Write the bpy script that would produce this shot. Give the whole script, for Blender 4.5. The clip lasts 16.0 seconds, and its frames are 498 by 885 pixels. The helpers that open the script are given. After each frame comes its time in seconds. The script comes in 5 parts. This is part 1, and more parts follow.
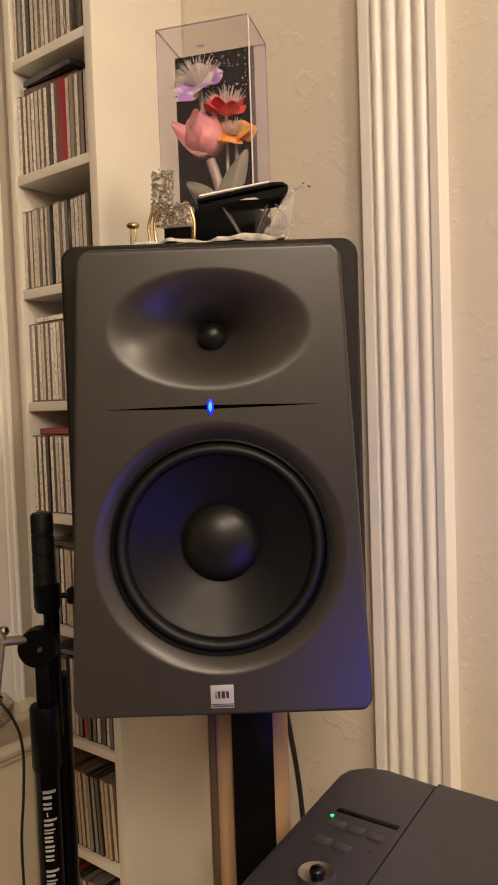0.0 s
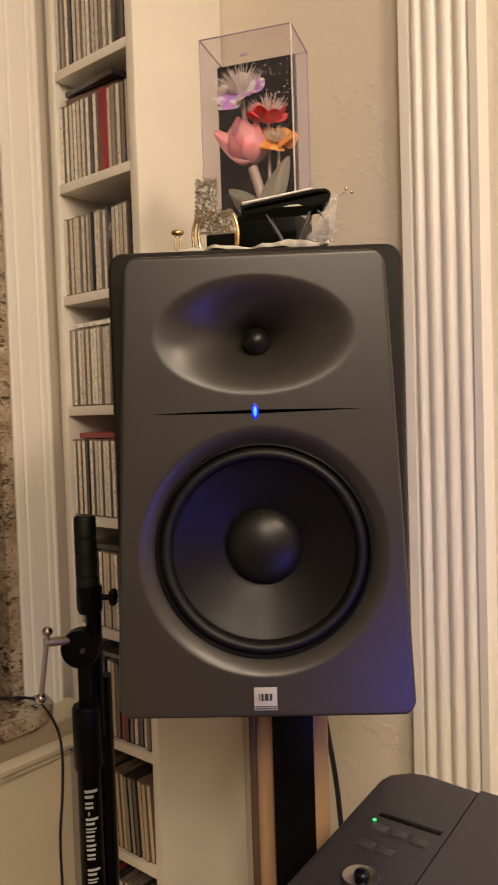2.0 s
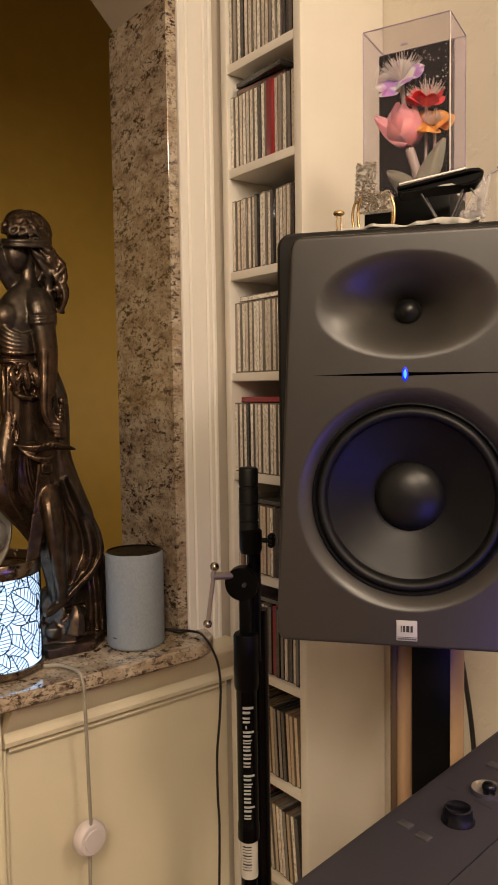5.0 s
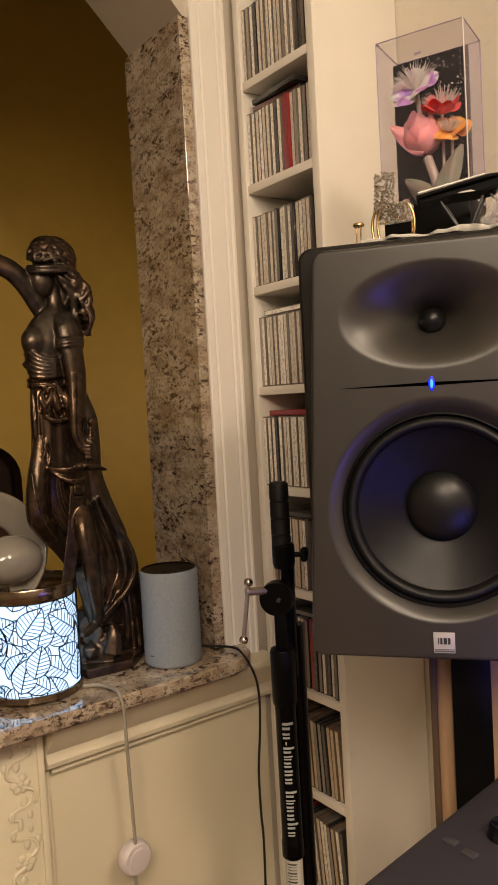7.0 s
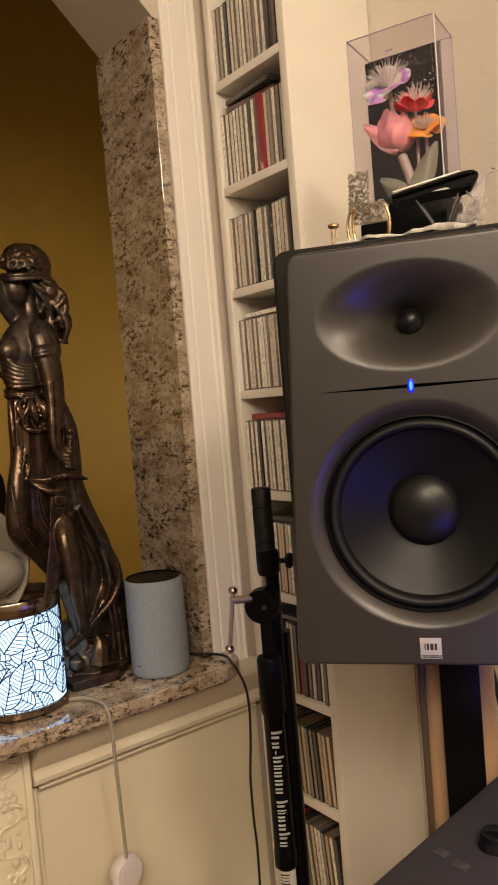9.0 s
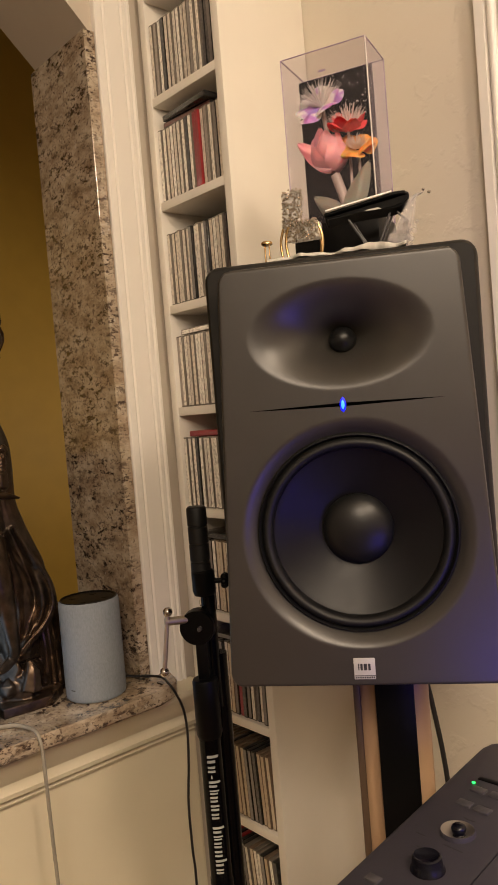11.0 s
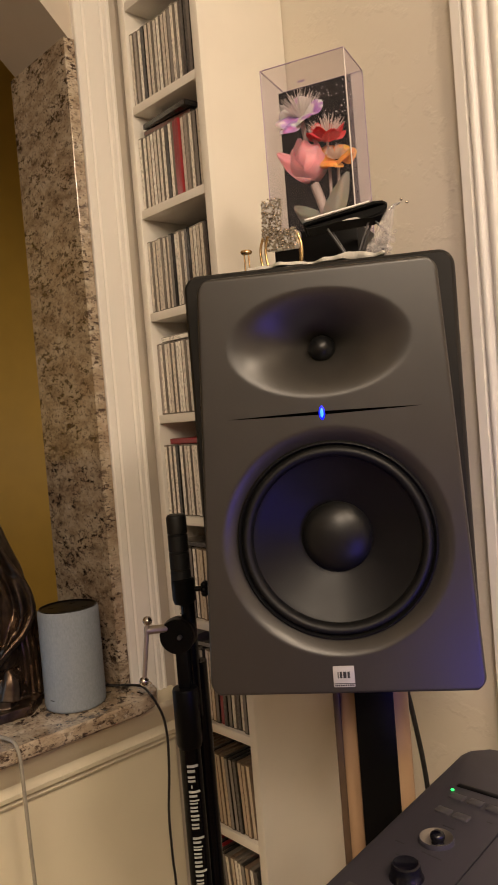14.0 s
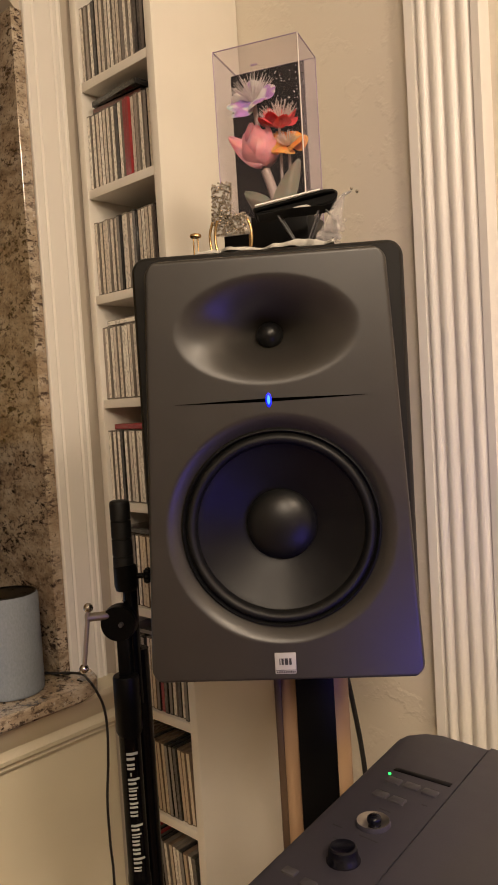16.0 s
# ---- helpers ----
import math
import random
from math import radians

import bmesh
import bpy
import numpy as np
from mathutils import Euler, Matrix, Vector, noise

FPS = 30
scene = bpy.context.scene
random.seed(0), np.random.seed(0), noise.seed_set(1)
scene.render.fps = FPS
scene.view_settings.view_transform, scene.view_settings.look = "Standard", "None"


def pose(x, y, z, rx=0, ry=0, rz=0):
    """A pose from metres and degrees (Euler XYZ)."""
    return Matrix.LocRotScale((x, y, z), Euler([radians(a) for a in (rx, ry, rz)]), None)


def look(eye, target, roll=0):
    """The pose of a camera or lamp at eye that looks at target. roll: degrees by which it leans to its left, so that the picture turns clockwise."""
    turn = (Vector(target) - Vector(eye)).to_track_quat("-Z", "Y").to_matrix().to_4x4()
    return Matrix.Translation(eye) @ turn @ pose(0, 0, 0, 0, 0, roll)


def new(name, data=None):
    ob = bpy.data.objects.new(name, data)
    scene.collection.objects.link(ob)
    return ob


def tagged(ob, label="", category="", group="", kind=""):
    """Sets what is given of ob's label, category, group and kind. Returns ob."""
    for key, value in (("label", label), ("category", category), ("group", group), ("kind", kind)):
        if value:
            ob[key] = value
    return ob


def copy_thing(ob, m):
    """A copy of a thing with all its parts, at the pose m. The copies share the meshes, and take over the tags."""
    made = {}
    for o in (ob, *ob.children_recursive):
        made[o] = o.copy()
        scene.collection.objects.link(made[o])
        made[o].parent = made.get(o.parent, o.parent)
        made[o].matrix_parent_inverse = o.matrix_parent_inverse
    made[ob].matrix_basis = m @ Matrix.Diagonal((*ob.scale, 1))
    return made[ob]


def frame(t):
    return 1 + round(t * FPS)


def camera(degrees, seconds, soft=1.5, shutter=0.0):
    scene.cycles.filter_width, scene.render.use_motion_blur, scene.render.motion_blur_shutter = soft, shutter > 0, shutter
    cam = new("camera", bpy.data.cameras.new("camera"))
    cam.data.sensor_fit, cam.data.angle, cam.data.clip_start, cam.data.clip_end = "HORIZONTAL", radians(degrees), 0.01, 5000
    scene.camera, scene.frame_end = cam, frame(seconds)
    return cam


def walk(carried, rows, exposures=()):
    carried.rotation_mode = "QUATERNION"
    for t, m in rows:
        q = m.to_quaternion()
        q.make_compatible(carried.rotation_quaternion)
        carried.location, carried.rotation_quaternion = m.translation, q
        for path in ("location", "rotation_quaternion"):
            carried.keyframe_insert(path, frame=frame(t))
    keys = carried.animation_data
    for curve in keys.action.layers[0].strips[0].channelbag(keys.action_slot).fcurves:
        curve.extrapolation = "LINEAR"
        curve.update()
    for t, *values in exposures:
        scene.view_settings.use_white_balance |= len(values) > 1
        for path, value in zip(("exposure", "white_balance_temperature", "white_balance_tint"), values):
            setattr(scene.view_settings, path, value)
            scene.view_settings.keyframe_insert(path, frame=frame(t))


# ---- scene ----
cam = camera(36.3, 16.0, soft=1.7, shutter=0.7)
METRES, EYE, TILT, LEAN, TURN = 0.208, 1.35, 0.0, 0.0, 38.4
ROWS = [
    (0.0, 0.0, 0.0, 0.0, -0.1, -2.86, 1.91),
    (0.5, -0.02, 0.0022, -0.0019, 0.23, -2.7, 1.85),
    (1.0, -0.0183, 0.0024, -0.0016, 0.44, -2.61, 1.94),
    (1.5, -0.0306, -0.0052, -0.0022, 0.84, -2.49, 1.96),
    (2.0, -0.0749, -0.0332, 0.0003, 1.97, -2.41, 1.81),
    (2.5, -0.0805, -0.0731, -0.0061, 3.34, -2.28, 1.44),
    (3.0, -0.0971, -0.1725, 0.0007, 4.89, -1.9, 1.39),
    (3.5, -0.1373, -0.2975, -0.0341, 8.46, -1.94, 0.78),
    (4.0, -0.1387, -0.4324, -0.0716, 11.59, -3.41, -0.51),
    (6.5, -0.0429, -0.5306, -0.0485, 14.97, -3.35, 2.75),
    (7.0, -0.0455, -0.506, -0.0374, 15.3, -3.15, 3.23),
    (7.5, -0.0375, -0.4568, -0.0341, 15.47, -3.37, 3.92),
    (8.0, -0.0328, -0.433, -0.0201, 15.4, -3.55, 4.34),
    (8.5, -0.009, -0.4039, -0.011, 15.02, -3.45, 4.61),
    (9.0, -0.0103, -0.4216, -0.0078, 14.39, -3.21, 4.73),
    (9.5, 0.028, -0.3782, -0.0129, 13.15, -3.03, 4.76),
    (10.0, 0.0459, -0.3516, -0.0055, 11.65, -2.97, 4.67),
    (12.5, 0.0526, -0.3493, 0.0115, 9.9, -2.1, 4.61),
    (13.0, 0.0554, -0.3513, 0.0144, 9.75, -1.98, 4.65),
    (13.5, 0.0579, -0.3553, 0.0135, 9.57, -1.93, 4.7),
    (14.0, 0.0643, -0.348, 0.0112, 9.03, -2.04, 4.65),
    (14.5, 0.0705, -0.3467, 0.0127, 7.92, -2.21, 4.4),
    (15.0, 0.0684, -0.3481, 0.0094, 6.67, -2.42, 4.2),
    (15.5, 0.0754, -0.3307, 0.0009, 5.69, -2.75, 3.94),
    (16.0, 0.0579, -0.3248, -0.0008, 4.96, -3.18, 3.43),
]
EXPOSURES = [(0.0, 0.13), (2.5, 0.16), (4.0, 0.28), (6.5, 0.2), (7.5, 0.2), (9.5, 0.27), (13.0, 0.2), (16.0, 0.1)]
walk(cam, [(t, pose(0, 0, EYE, TILT, LEAN, TURN) @ pose(METRES * x, METRES * y, METRES * z, 90 + pitch, roll, yaw)) for t, x, y, z, yaw, pitch, roll in ROWS],
     exposures=EXPOSURES)

# ---------------------------------------------------------------- light
world = bpy.data.worlds.new("world")
scene.world = world
world.use_nodes = True
world.node_tree.nodes["Background"].inputs[0].default_value = (1.0, 0.8, 0.58, 1)
world.node_tree.nodes["Background"].inputs[1].default_value = 0.002


def lamp(name, kind, m, power, colour, **more):
    data = bpy.data.lights.new(name, kind)
    data.energy, data.color = power, colour
    for key, value in more.items():
        if key == "size":
            data.size = value
        elif key == "radius":
            data.shadow_soft_size = value
    ob = new(name, data)
    ob.matrix_world = m
    return ob


WARM = (1.0, 0.805, 0.61)
lamp("room_lamp", "POINT", pose(1.02, 0.08, 2.40), 46, WARM, radius=0.14)
lamp("second_room_lamp", "POINT", pose(1.05, -1.0, 2.3), 62, WARM, radius=0.36)
# unseen soft fill light, added from above
lamp("ceiling_fill", "AREA", look((1.0, -0.8, 2.52), (1.0, -0.8, 0)), 16, WARM, size=0.5)
# unseen blue source, added for the blue tint on horn and baffle
lamp("blue_side_light", "AREA", look((-0.13, 0.50, 1.03), (-0.46, 0.5, 1.6)), 0.46, (0.12, 0.09, 1.0), size=0.22)

# unseen light added to brighten the olive wall beside the jamb
lamp("far_room_fill", "POINT", pose(-1.7, 1.5, 1.3), 5.0, WARM, radius=0.15)

# ---------------------------------------------------------------- materials


def nodes_of(name, rough=0.5, metal=0.0, colour=(0.5, 0.5, 0.5), coat=0.0, spec=0.5):
    m = bpy.data.materials.new(name)
    m.use_nodes = True
    b = m.node_tree.nodes["Principled BSDF"]
    b.inputs["Base Color"].default_value = (*colour, 1)
    b.inputs["Roughness"].default_value = rough
    b.inputs["Metallic"].default_value = metal
    b.inputs["Coat Weight"].default_value = coat
    b.inputs["Specular IOR Level"].default_value = spec
    return m, m.node_tree, b


def add(tree, kind, **sets):
    n = tree.nodes.new(kind)
    for key, value in sets.items():
        n.inputs[key.replace("_", " ")].default_value = value
    return n


def coords(tree, scale=(1, 1, 1)):
    tc = tree.nodes.new("ShaderNodeTexCoord")
    mp = tree.nodes.new("ShaderNodeMapping")
    mp.inputs["Scale"].default_value = scale
    tree.links.new(tc.outputs["Object"], mp.inputs["Vector"])
    return mp.outputs["Vector"]


def ramp(tree, fac, stops):
    r = tree.nodes.new("ShaderNodeValToRGB")
    while len(r.color_ramp.elements) < len(stops):
        r.color_ramp.elements.new(0.5)
    for e, (p, c) in zip(r.color_ramp.elements, stops):
        e.position, e.color = p, (*c, 1)
    tree.links.new(fac, r.inputs["Fac"])
    return r.outputs["Color"]


def mixed(tree, fac, a, b, how="MIX"):
    n = tree.nodes.new("ShaderNodeMix")
    n.data_type, n.blend_type = "RGBA", how
    for sock, v in ((n.inputs[0], fac), (n.inputs[6], a), (n.inputs[7], b)):
        if isinstance(v, (int, float)):
            sock.default_value = v
        elif isinstance(v, tuple):
            sock.default_value = (*v, 1)
        else:
            tree.links.new(v, sock)
    return n.outputs[2]


def noise_tex(tree, vec, scale, detail=3.0, rough=0.5):
    n = add(tree, "ShaderNodeTexNoise", Scale=scale, Detail=detail, Roughness=rough)
    tree.links.new(vec, n.inputs["Vector"])
    return n.outputs["Fac"]


def bump(tree, b, height, strength, distance):
    n = add(tree, "ShaderNodeBump", Strength=strength, Distance=distance)
    tree.links.new(height, n.inputs["Height"])
    tree.links.new(n.outputs["Normal"], b.inputs["Normal"])


def surface(name, colour, rough=0.5, metal=0.0, vary=0.12, scale=40.0, bumps=0.15, depth=0.0005, stretch=(1, 1, 1), coat=0.0, spec=0.5, spread=0.15):
    """A plain material with mottled colour, uneven gloss and fine relief."""
    m, t, b = nodes_of(name, rough, metal, colour, coat, spec)
    v = coords(t, stretch)
    fine, wide = noise_tex(t, v, scale, 5), noise_tex(t, v, scale * 0.12, 3)
    dark = tuple(c * (1 - vary) for c in colour)
    lite = tuple(min(1, c * (1 + vary)) for c in colour)
    c1 = ramp(t, fine, ((0.3, dark), (0.7, lite)))
    c2 = ramp(t, wide, ((0.3, tuple(c * (1 - vary) for c in colour)), (0.7, lite)))
    t.links.new(mixed(t, 0.5, c1, c2), b.inputs["Base Color"])
    r = ramp(t, wide, ((0.25, (rough * (1 - spread),) * 3), (0.75, (min(1, rough * (1 + spread)),) * 3)))
    t.links.new(r, b.inputs["Roughness"])
    if bumps:
        bump(t, b, fine, bumps, depth)
    return m


def plaster_material():
    m, t, b = nodes_of("cream_plaster", 0.62)
    v = coords(t)
    lump, fine, wide = noise_tex(t, v, 19, 4, 0.55), noise_tex(t, v, 110, 3), noise_tex(t, v, 2.2, 3)
    t.links.new(ramp(t, wide, ((0.3, (0.66, 0.6, 0.5)), (0.7, (0.74, 0.68, 0.57)))), b.inputs["Base Color"])
    ridge = ramp(t, lump, ((0.54, (0, 0, 0)), (0.61, (1, 1, 1)), (0.68, (0.5, 0.5, 0.5)), (0.8, (0.6, 0.6, 0.6))))
    bump(t, b, mixed(t, 0.25, ridge, fine), 0.4, 0.002)
    return m


def granite_material():
    """Brown and beige polished granite: slanting clouds, clustered dark grains, a few pale ones."""
    m, t, b = nodes_of("granite", 0.07, coat=1.0)
    tc = t.nodes.new("ShaderNodeTexCoord")
    mp = t.nodes.new("ShaderNodeMapping")
    mp.inputs["Rotation"].default_value = (0.2, radians(38), 0.15)
    mp.inputs["Scale"].default_value = (1.0, 1.0, 1.9)
    t.links.new(tc.outputs["Object"], mp.inputs["Vector"])
    v, even = mp.outputs["Vector"], tc.outputs["Object"]
    base = ramp(t, noise_tex(t, v, 20, 8, 0.72), ((0.3, (0.2, 0.14, 0.094)), (0.43, (0.345, 0.27, 0.19)), (0.54, (0.47, 0.39, 0.29)), (0.66, (0.57, 0.485, 0.38)), (0.8, (0.64, 0.57, 0.475))))
    rust = ramp(t, noise_tex(t, v, 9, 5, 0.6), ((0.5, (0, 0, 0)), (0.66, (0.5, 0.5, 0.5))))
    base = mixed(t, rust, base, mixed(t, 1.0, base, (0.62, 0.5, 0.4), "MULTIPLY"))
    spots = ramp(t, noise_tex(t, v, 66, 7, 0.74), ((0.515, (0, 0, 0)), (0.56, (1, 1, 1))))
    zone = ramp(t, noise_tex(t, v, 15, 4), ((0.42, (0.25,) * 3), (0.56, (1, 1, 1))))
    base = mixed(t, mixed(t, 1.0, spots, zone, "MULTIPLY"), base, (0.055, 0.034, 0.025))
    flecks = ramp(t, noise_tex(t, even, 170, 3), ((0.6, (0, 0, 0)), (0.65, (0.8, 0.8, 0.8))))
    base = mixed(t, flecks, base, (0.12, 0.08, 0.055))
    pale = ramp(t, noise_tex(t, even, 110, 4), ((0.65, (0, 0, 0)), (0.7, (0.8, 0.8, 0.8))))
    t.links.new(mixed(t, pale, base, (0.52, 0.47, 0.4)), b.inputs["Base Color"])
    return m


def spine_material(name, stops, ink):
    """Paper spine cards behind clear plastic, each in its own colour, with broken lines of print too small to read."""
    m, t, b = nodes_of(name, 0.3, coat=0.5)
    info = t.nodes.new("ShaderNodeObjectInfo")
    col = ramp(t, info.outputs["Random"], stops)
    t.nodes[-1].color_ramp.interpolation = "CONSTANT"
    tc = t.nodes.new("ShaderNodeTexCoord")
    off = t.nodes.new("ShaderNodeVectorMath")
    off.operation = "ADD"
    t.links.new(tc.outputs["Object"], off.inputs[0])
    t.links.new(info.outputs["Random"], off.inputs[1])
    mp = t.nodes.new("ShaderNodeMapping")
    mp.inputs["Scale"].default_value = (430, 1, 180)
    t.links.new(off.outputs[0], mp.inputs["Vector"])
    marks = ramp(t, noise_tex(t, mp.outputs["Vector"], 1.0, 2), ((0.5, (0, 0, 0)), (0.6, (1, 1, 1))))
    t.links.new(mixed(t, mixed(t, ink, (0.0, 0.0, 0.0), marks), col, (0.2, 0.17, 0.15)), b.inputs["Base Color"])
    return m


def pane_material(name, colour, body):
    """Thin clear plastic: mostly see-through, with a little milky body and a clean gloss."""
    m, t, b = nodes_of(name, 0.05, colour=colour)
    clear = t.nodes.new("ShaderNodeBsdfTransparent")
    clear.inputs[0].default_value = (0.95, 0.94, 0.955, 1)
    mix = t.nodes.new("ShaderNodeMixShader")
    mix.inputs[0].default_value = body
    t.links.new(clear.outputs[0], mix.inputs[1])
    t.links.new(b.outputs[0], mix.inputs[2])
    t.links.new(mix.outputs[0], t.nodes["Material Output"].inputs["Surface"])
    return m


def glow_material(name, colour, strength):
    m, t, b = nodes_of(name, 0.4, colour=colour)
    b.inputs["Emission Color"].default_value = (*colour, 1)
    b.inputs["Emission Strength"].default_value = strength
    return m


def weave_material():
    m, t, b = nodes_of("grey_fabric", 0.85)
    v = coords(t)
    big = coords(t, (1, 1, 0.5))
    c = ramp(t, noise_tex(t, big, 420, 4, 0.7), ((0.3, (0.20, 0.228, 0.262)), (0.7, (0.262, 0.296, 0.334))))
    t.links.new(c, b.inputs["Base Color"])
    bump(t, b, noise_tex(t, v, 900, 2), 0.4, 0.0006)
    return m


def bronze_material():
    """Cold-cast bronze: brown and coppery where rubbed, dull grey-green in patches."""
    m, t, b = nodes_of("cold_cast_bronze", 0.26, 0.85)
    v = coords(t)
    wide, fine = noise_tex(t, v, 9, 3), noise_tex(t, v, 70, 5)
    brown = ramp(t, fine, ((0.3, (0.055, 0.036, 0.024)), (0.7, (0.135, 0.088, 0.057))))
    patina = ramp(t, fine, ((0.3, (0.05, 0.041, 0.033)), (0.7, (0.125, 0.105, 0.085))))
    t.links.new(mixed(t, ramp(t, wide, ((0.44, (0, 0, 0)), (0.62, (0.9, 0.9, 0.9)))), brown, patina), b.inputs["Base Color"])
    t.links.new(ramp(t, wide, ((0.3, (0.22,) * 3), (0.7, (0.38,) * 3))), b.inputs["Roughness"])
    bump(t, b, fine, 0.25, 0.0008)
    return m


PLASTER = plaster_material()
GRANITE = granite_material()
TRIM = surface("white_trim_paint", (0.8, 0.77, 0.71), 0.38, vary=0.03, scale=30, bumps=0.12, depth=0.0006, stretch=(1, 1, 0.12))
CREAM = surface("cream_paint", (0.72, 0.66, 0.5), 0.42, vary=0.04, scale=9, bumps=0.25, depth=0.001)
SHELF = surface("white_shelf_laminate", (0.78, 0.74, 0.66), 0.36, vary=0.04, scale=12, bumps=0.08)
OLIVE = surface("olive_paint", (0.4, 0.26, 0.04), 0.6, vary=0.08, scale=14, bumps=0.2, depth=0.001)
SOFFIT = surface("grey_soffit_paint", (0.52, 0.46, 0.38), 0.6, vary=0.05, scale=12)
# kept dark so the unseen floor bounces little light onto undersides
FLOORING = surface("oak_floor", (0.15, 0.085, 0.045), 0.4, vary=0.25, scale=20, stretch=(1, 0.08, 1))
CEILING = surface("ceiling_paint", (0.75, 0.7, 0.6), 0.7, vary=0.03, scale=10)
BAFFLE = surface("charcoal_moulded_plastic", (0.0285, 0.0258, 0.0222), 0.38, spec=0.62, vary=0.05, scale=300, bumps=0.1, depth=0.0002, spread=0.06)
CABINET = surface("black_vinyl_cabinet", (0.0125, 0.0117, 0.0104), 0.5, spec=0.17, vary=0.1, scale=260, bumps=0.2, depth=0.0003)
RUBBER = surface("black_rubber", (0.0032, 0.0032, 0.0032), 0.54, spec=0.38, vary=0.15, scale=120)
CONE = surface("black_cone", (0.0032, 0.0032, 0.004), 0.42, spec=0.27, vary=0.08, scale=220, bumps=0.08, depth=0.0002)
CAP = surface("satin_dust_cap", (0.006, 0.006, 0.006), 0.38, spec=0.35, vary=0.05, scale=200, bumps=0.05, depth=0.0002)
BLACK = surface("black_plastic", (0.0022, 0.0022, 0.0025), 0.36, spec=0.13, vary=0.2, scale=150)
DEVICE = surface("dark_grey_plastic", (0.033, 0.0305, 0.0395), 0.46, vary=0.05, scale=420, bumps=0.22, depth=0.0002, spread=0.05)
GLOSS = surface("glossy_black_plastic", (0.003, 0.003, 0.006), 0.22, spec=0.35, vary=0.1, scale=80, bumps=0.0)
KEYCAP = surface("grey_button_rubber", (0.05, 0.047, 0.05), 0.4, vary=0.06, scale=300)
STEEL = surface("black_coated_steel", (0.0015, 0.0015, 0.0022), 0.2, spec=0.16, vary=0.2, scale=60)
CHROME = surface("chrome", (0.62, 0.58, 0.53), 0.18, 1.0, vary=0.05, scale=60, bumps=0.03)
SILVER = surface("silver_dish", (0.62, 0.55, 0.44), 0.36, 1.0, vary=0.04, scale=80, bumps=0.03)
DISH = surface("satin_metal_dish", (0.4, 0.37, 0.33), 0.42, 1.0, vary=0.04, scale=80, bumps=0.03)
GOLD = surface("gold_wire", (0.6, 0.41, 0.2), 0.22, 1.0, vary=0.08, scale=90, bumps=0.05)
BRASS = surface("brass_rim", (0.3, 0.235, 0.175), 0.2, 1.0, vary=0.1, scale=50, bumps=0.05)
BRONZE = bronze_material()
WOOD = surface("pale_pine", (0.38, 0.245, 0.145), 0.5, vary=0.12, scale=50, stretch=(1, 1, 0.06), bumps=0.15)
WOOD_SHADE = surface("shaded_pine", (0.075, 0.045, 0.026), 0.5, vary=0.15, scale=50, stretch=(1, 1, 0.06), bumps=0.15)
PAPER = surface("white_paper", (0.5, 0.48, 0.44), 0.8, vary=0.05, scale=60)
FABRIC = weave_material()
CERAMIC = surface("cream_glazed_ceramic", (0.25, 0.232, 0.198), 0.12, vary=0.06, scale=14, bumps=0.05, coat=0.5)
MAROON = surface("dark_brown_leather", (0.018, 0.008, 0.005), 0.7, spec=0.12, vary=0.3, scale=18)
SPINE = spine_material("disc_spine_card", ((0.0, (0.84, 0.78, 0.68)), (0.2, (0.7, 0.64, 0.55)), (0.42, (0.86, 0.82, 0.73)), (0.66, (0.64, 0.57, 0.48)), (0.86, (0.34, 0.29, 0.25)), (0.91, (0.7, 0.62, 0.51))), 0.55)
SPINE_DARK = spine_material("dark_disc_spine_card", ((0.0, (0.06, 0.05, 0.05)), (0.3, (0.16, 0.14, 0.13)), (0.55, (0.26, 0.23, 0.21)), (0.75, (0.02, 0.02, 0.022)), (0.9, (0.14, 0.05, 0.04))), 0.4)
SPINE_BROWN = spine_material("brown_disc_spine_card", ((0.0, (0.55, 0.44, 0.3)), (0.3, (0.62, 0.52, 0.38)), (0.7, (0.5, 0.38, 0.25)), (0.88, (0.24, 0.13, 0.09))), 0.3)
RED = spine_material("red_disc_spine_card", ((0.0, (0.26, 0.015, 0.028)), (0.5, (0.34, 0.02, 0.03))), 0.15)
CASE = surface("clear_grey_polystyrene", (0.17, 0.145, 0.12), 0.08, vary=0.1, scale=60, bumps=0.0, coat=0.6)
CASE_DARK = surface("dark_polystyrene", (0.025, 0.023, 0.022), 0.16, vary=0.15, scale=60, bumps=0.0, coat=0.5)
SIDE_ACRYLIC = pane_material("milky_lilac_acrylic", (0.6, 0.52, 0.62), 0.15)
STUD = pane_material("crystal_studs", (0.85, 0.83, 0.79), 0.55)
BADGE = surface("badge_foil", (0.4, 0.39, 0.365), 0.4, vary=0.04, scale=100, bumps=0.0)
SLIT_SHADE = nodes_of("slit_shade_black", 0.95, colour=(0.001, 0.001, 0.001), spec=0.0)[0]
MOUTH_SHADE = nodes_of("shaded_mouth_brown", 0.9, colour=(0.03, 0.012, 0.008), spec=0.1)[0]
BROWN_CASE = surface("brown_polystyrene", (0.17, 0.12, 0.085), 0.14, vary=0.2, scale=60, bumps=0.0, coat=0.5)
ACRYLIC = pane_material("smoky_lilac_acrylic", (0.6, 0.54, 0.58), 0.032)
LILAC = surface("lilac_acrylic_edge", (0.3, 0.23, 0.34), 0.2, vary=0.1, scale=60, bumps=0.0)
CRYSTAL = pane_material("crystal", (0.85, 0.83, 0.8), 0.17)
PINK = surface("pink_silk", (0.85, 0.35, 0.4), 0.55, vary=0.12, scale=60)
REDSILK = surface("red_silk", (0.85, 0.07, 0.09), 0.6, vary=0.15, scale=60)
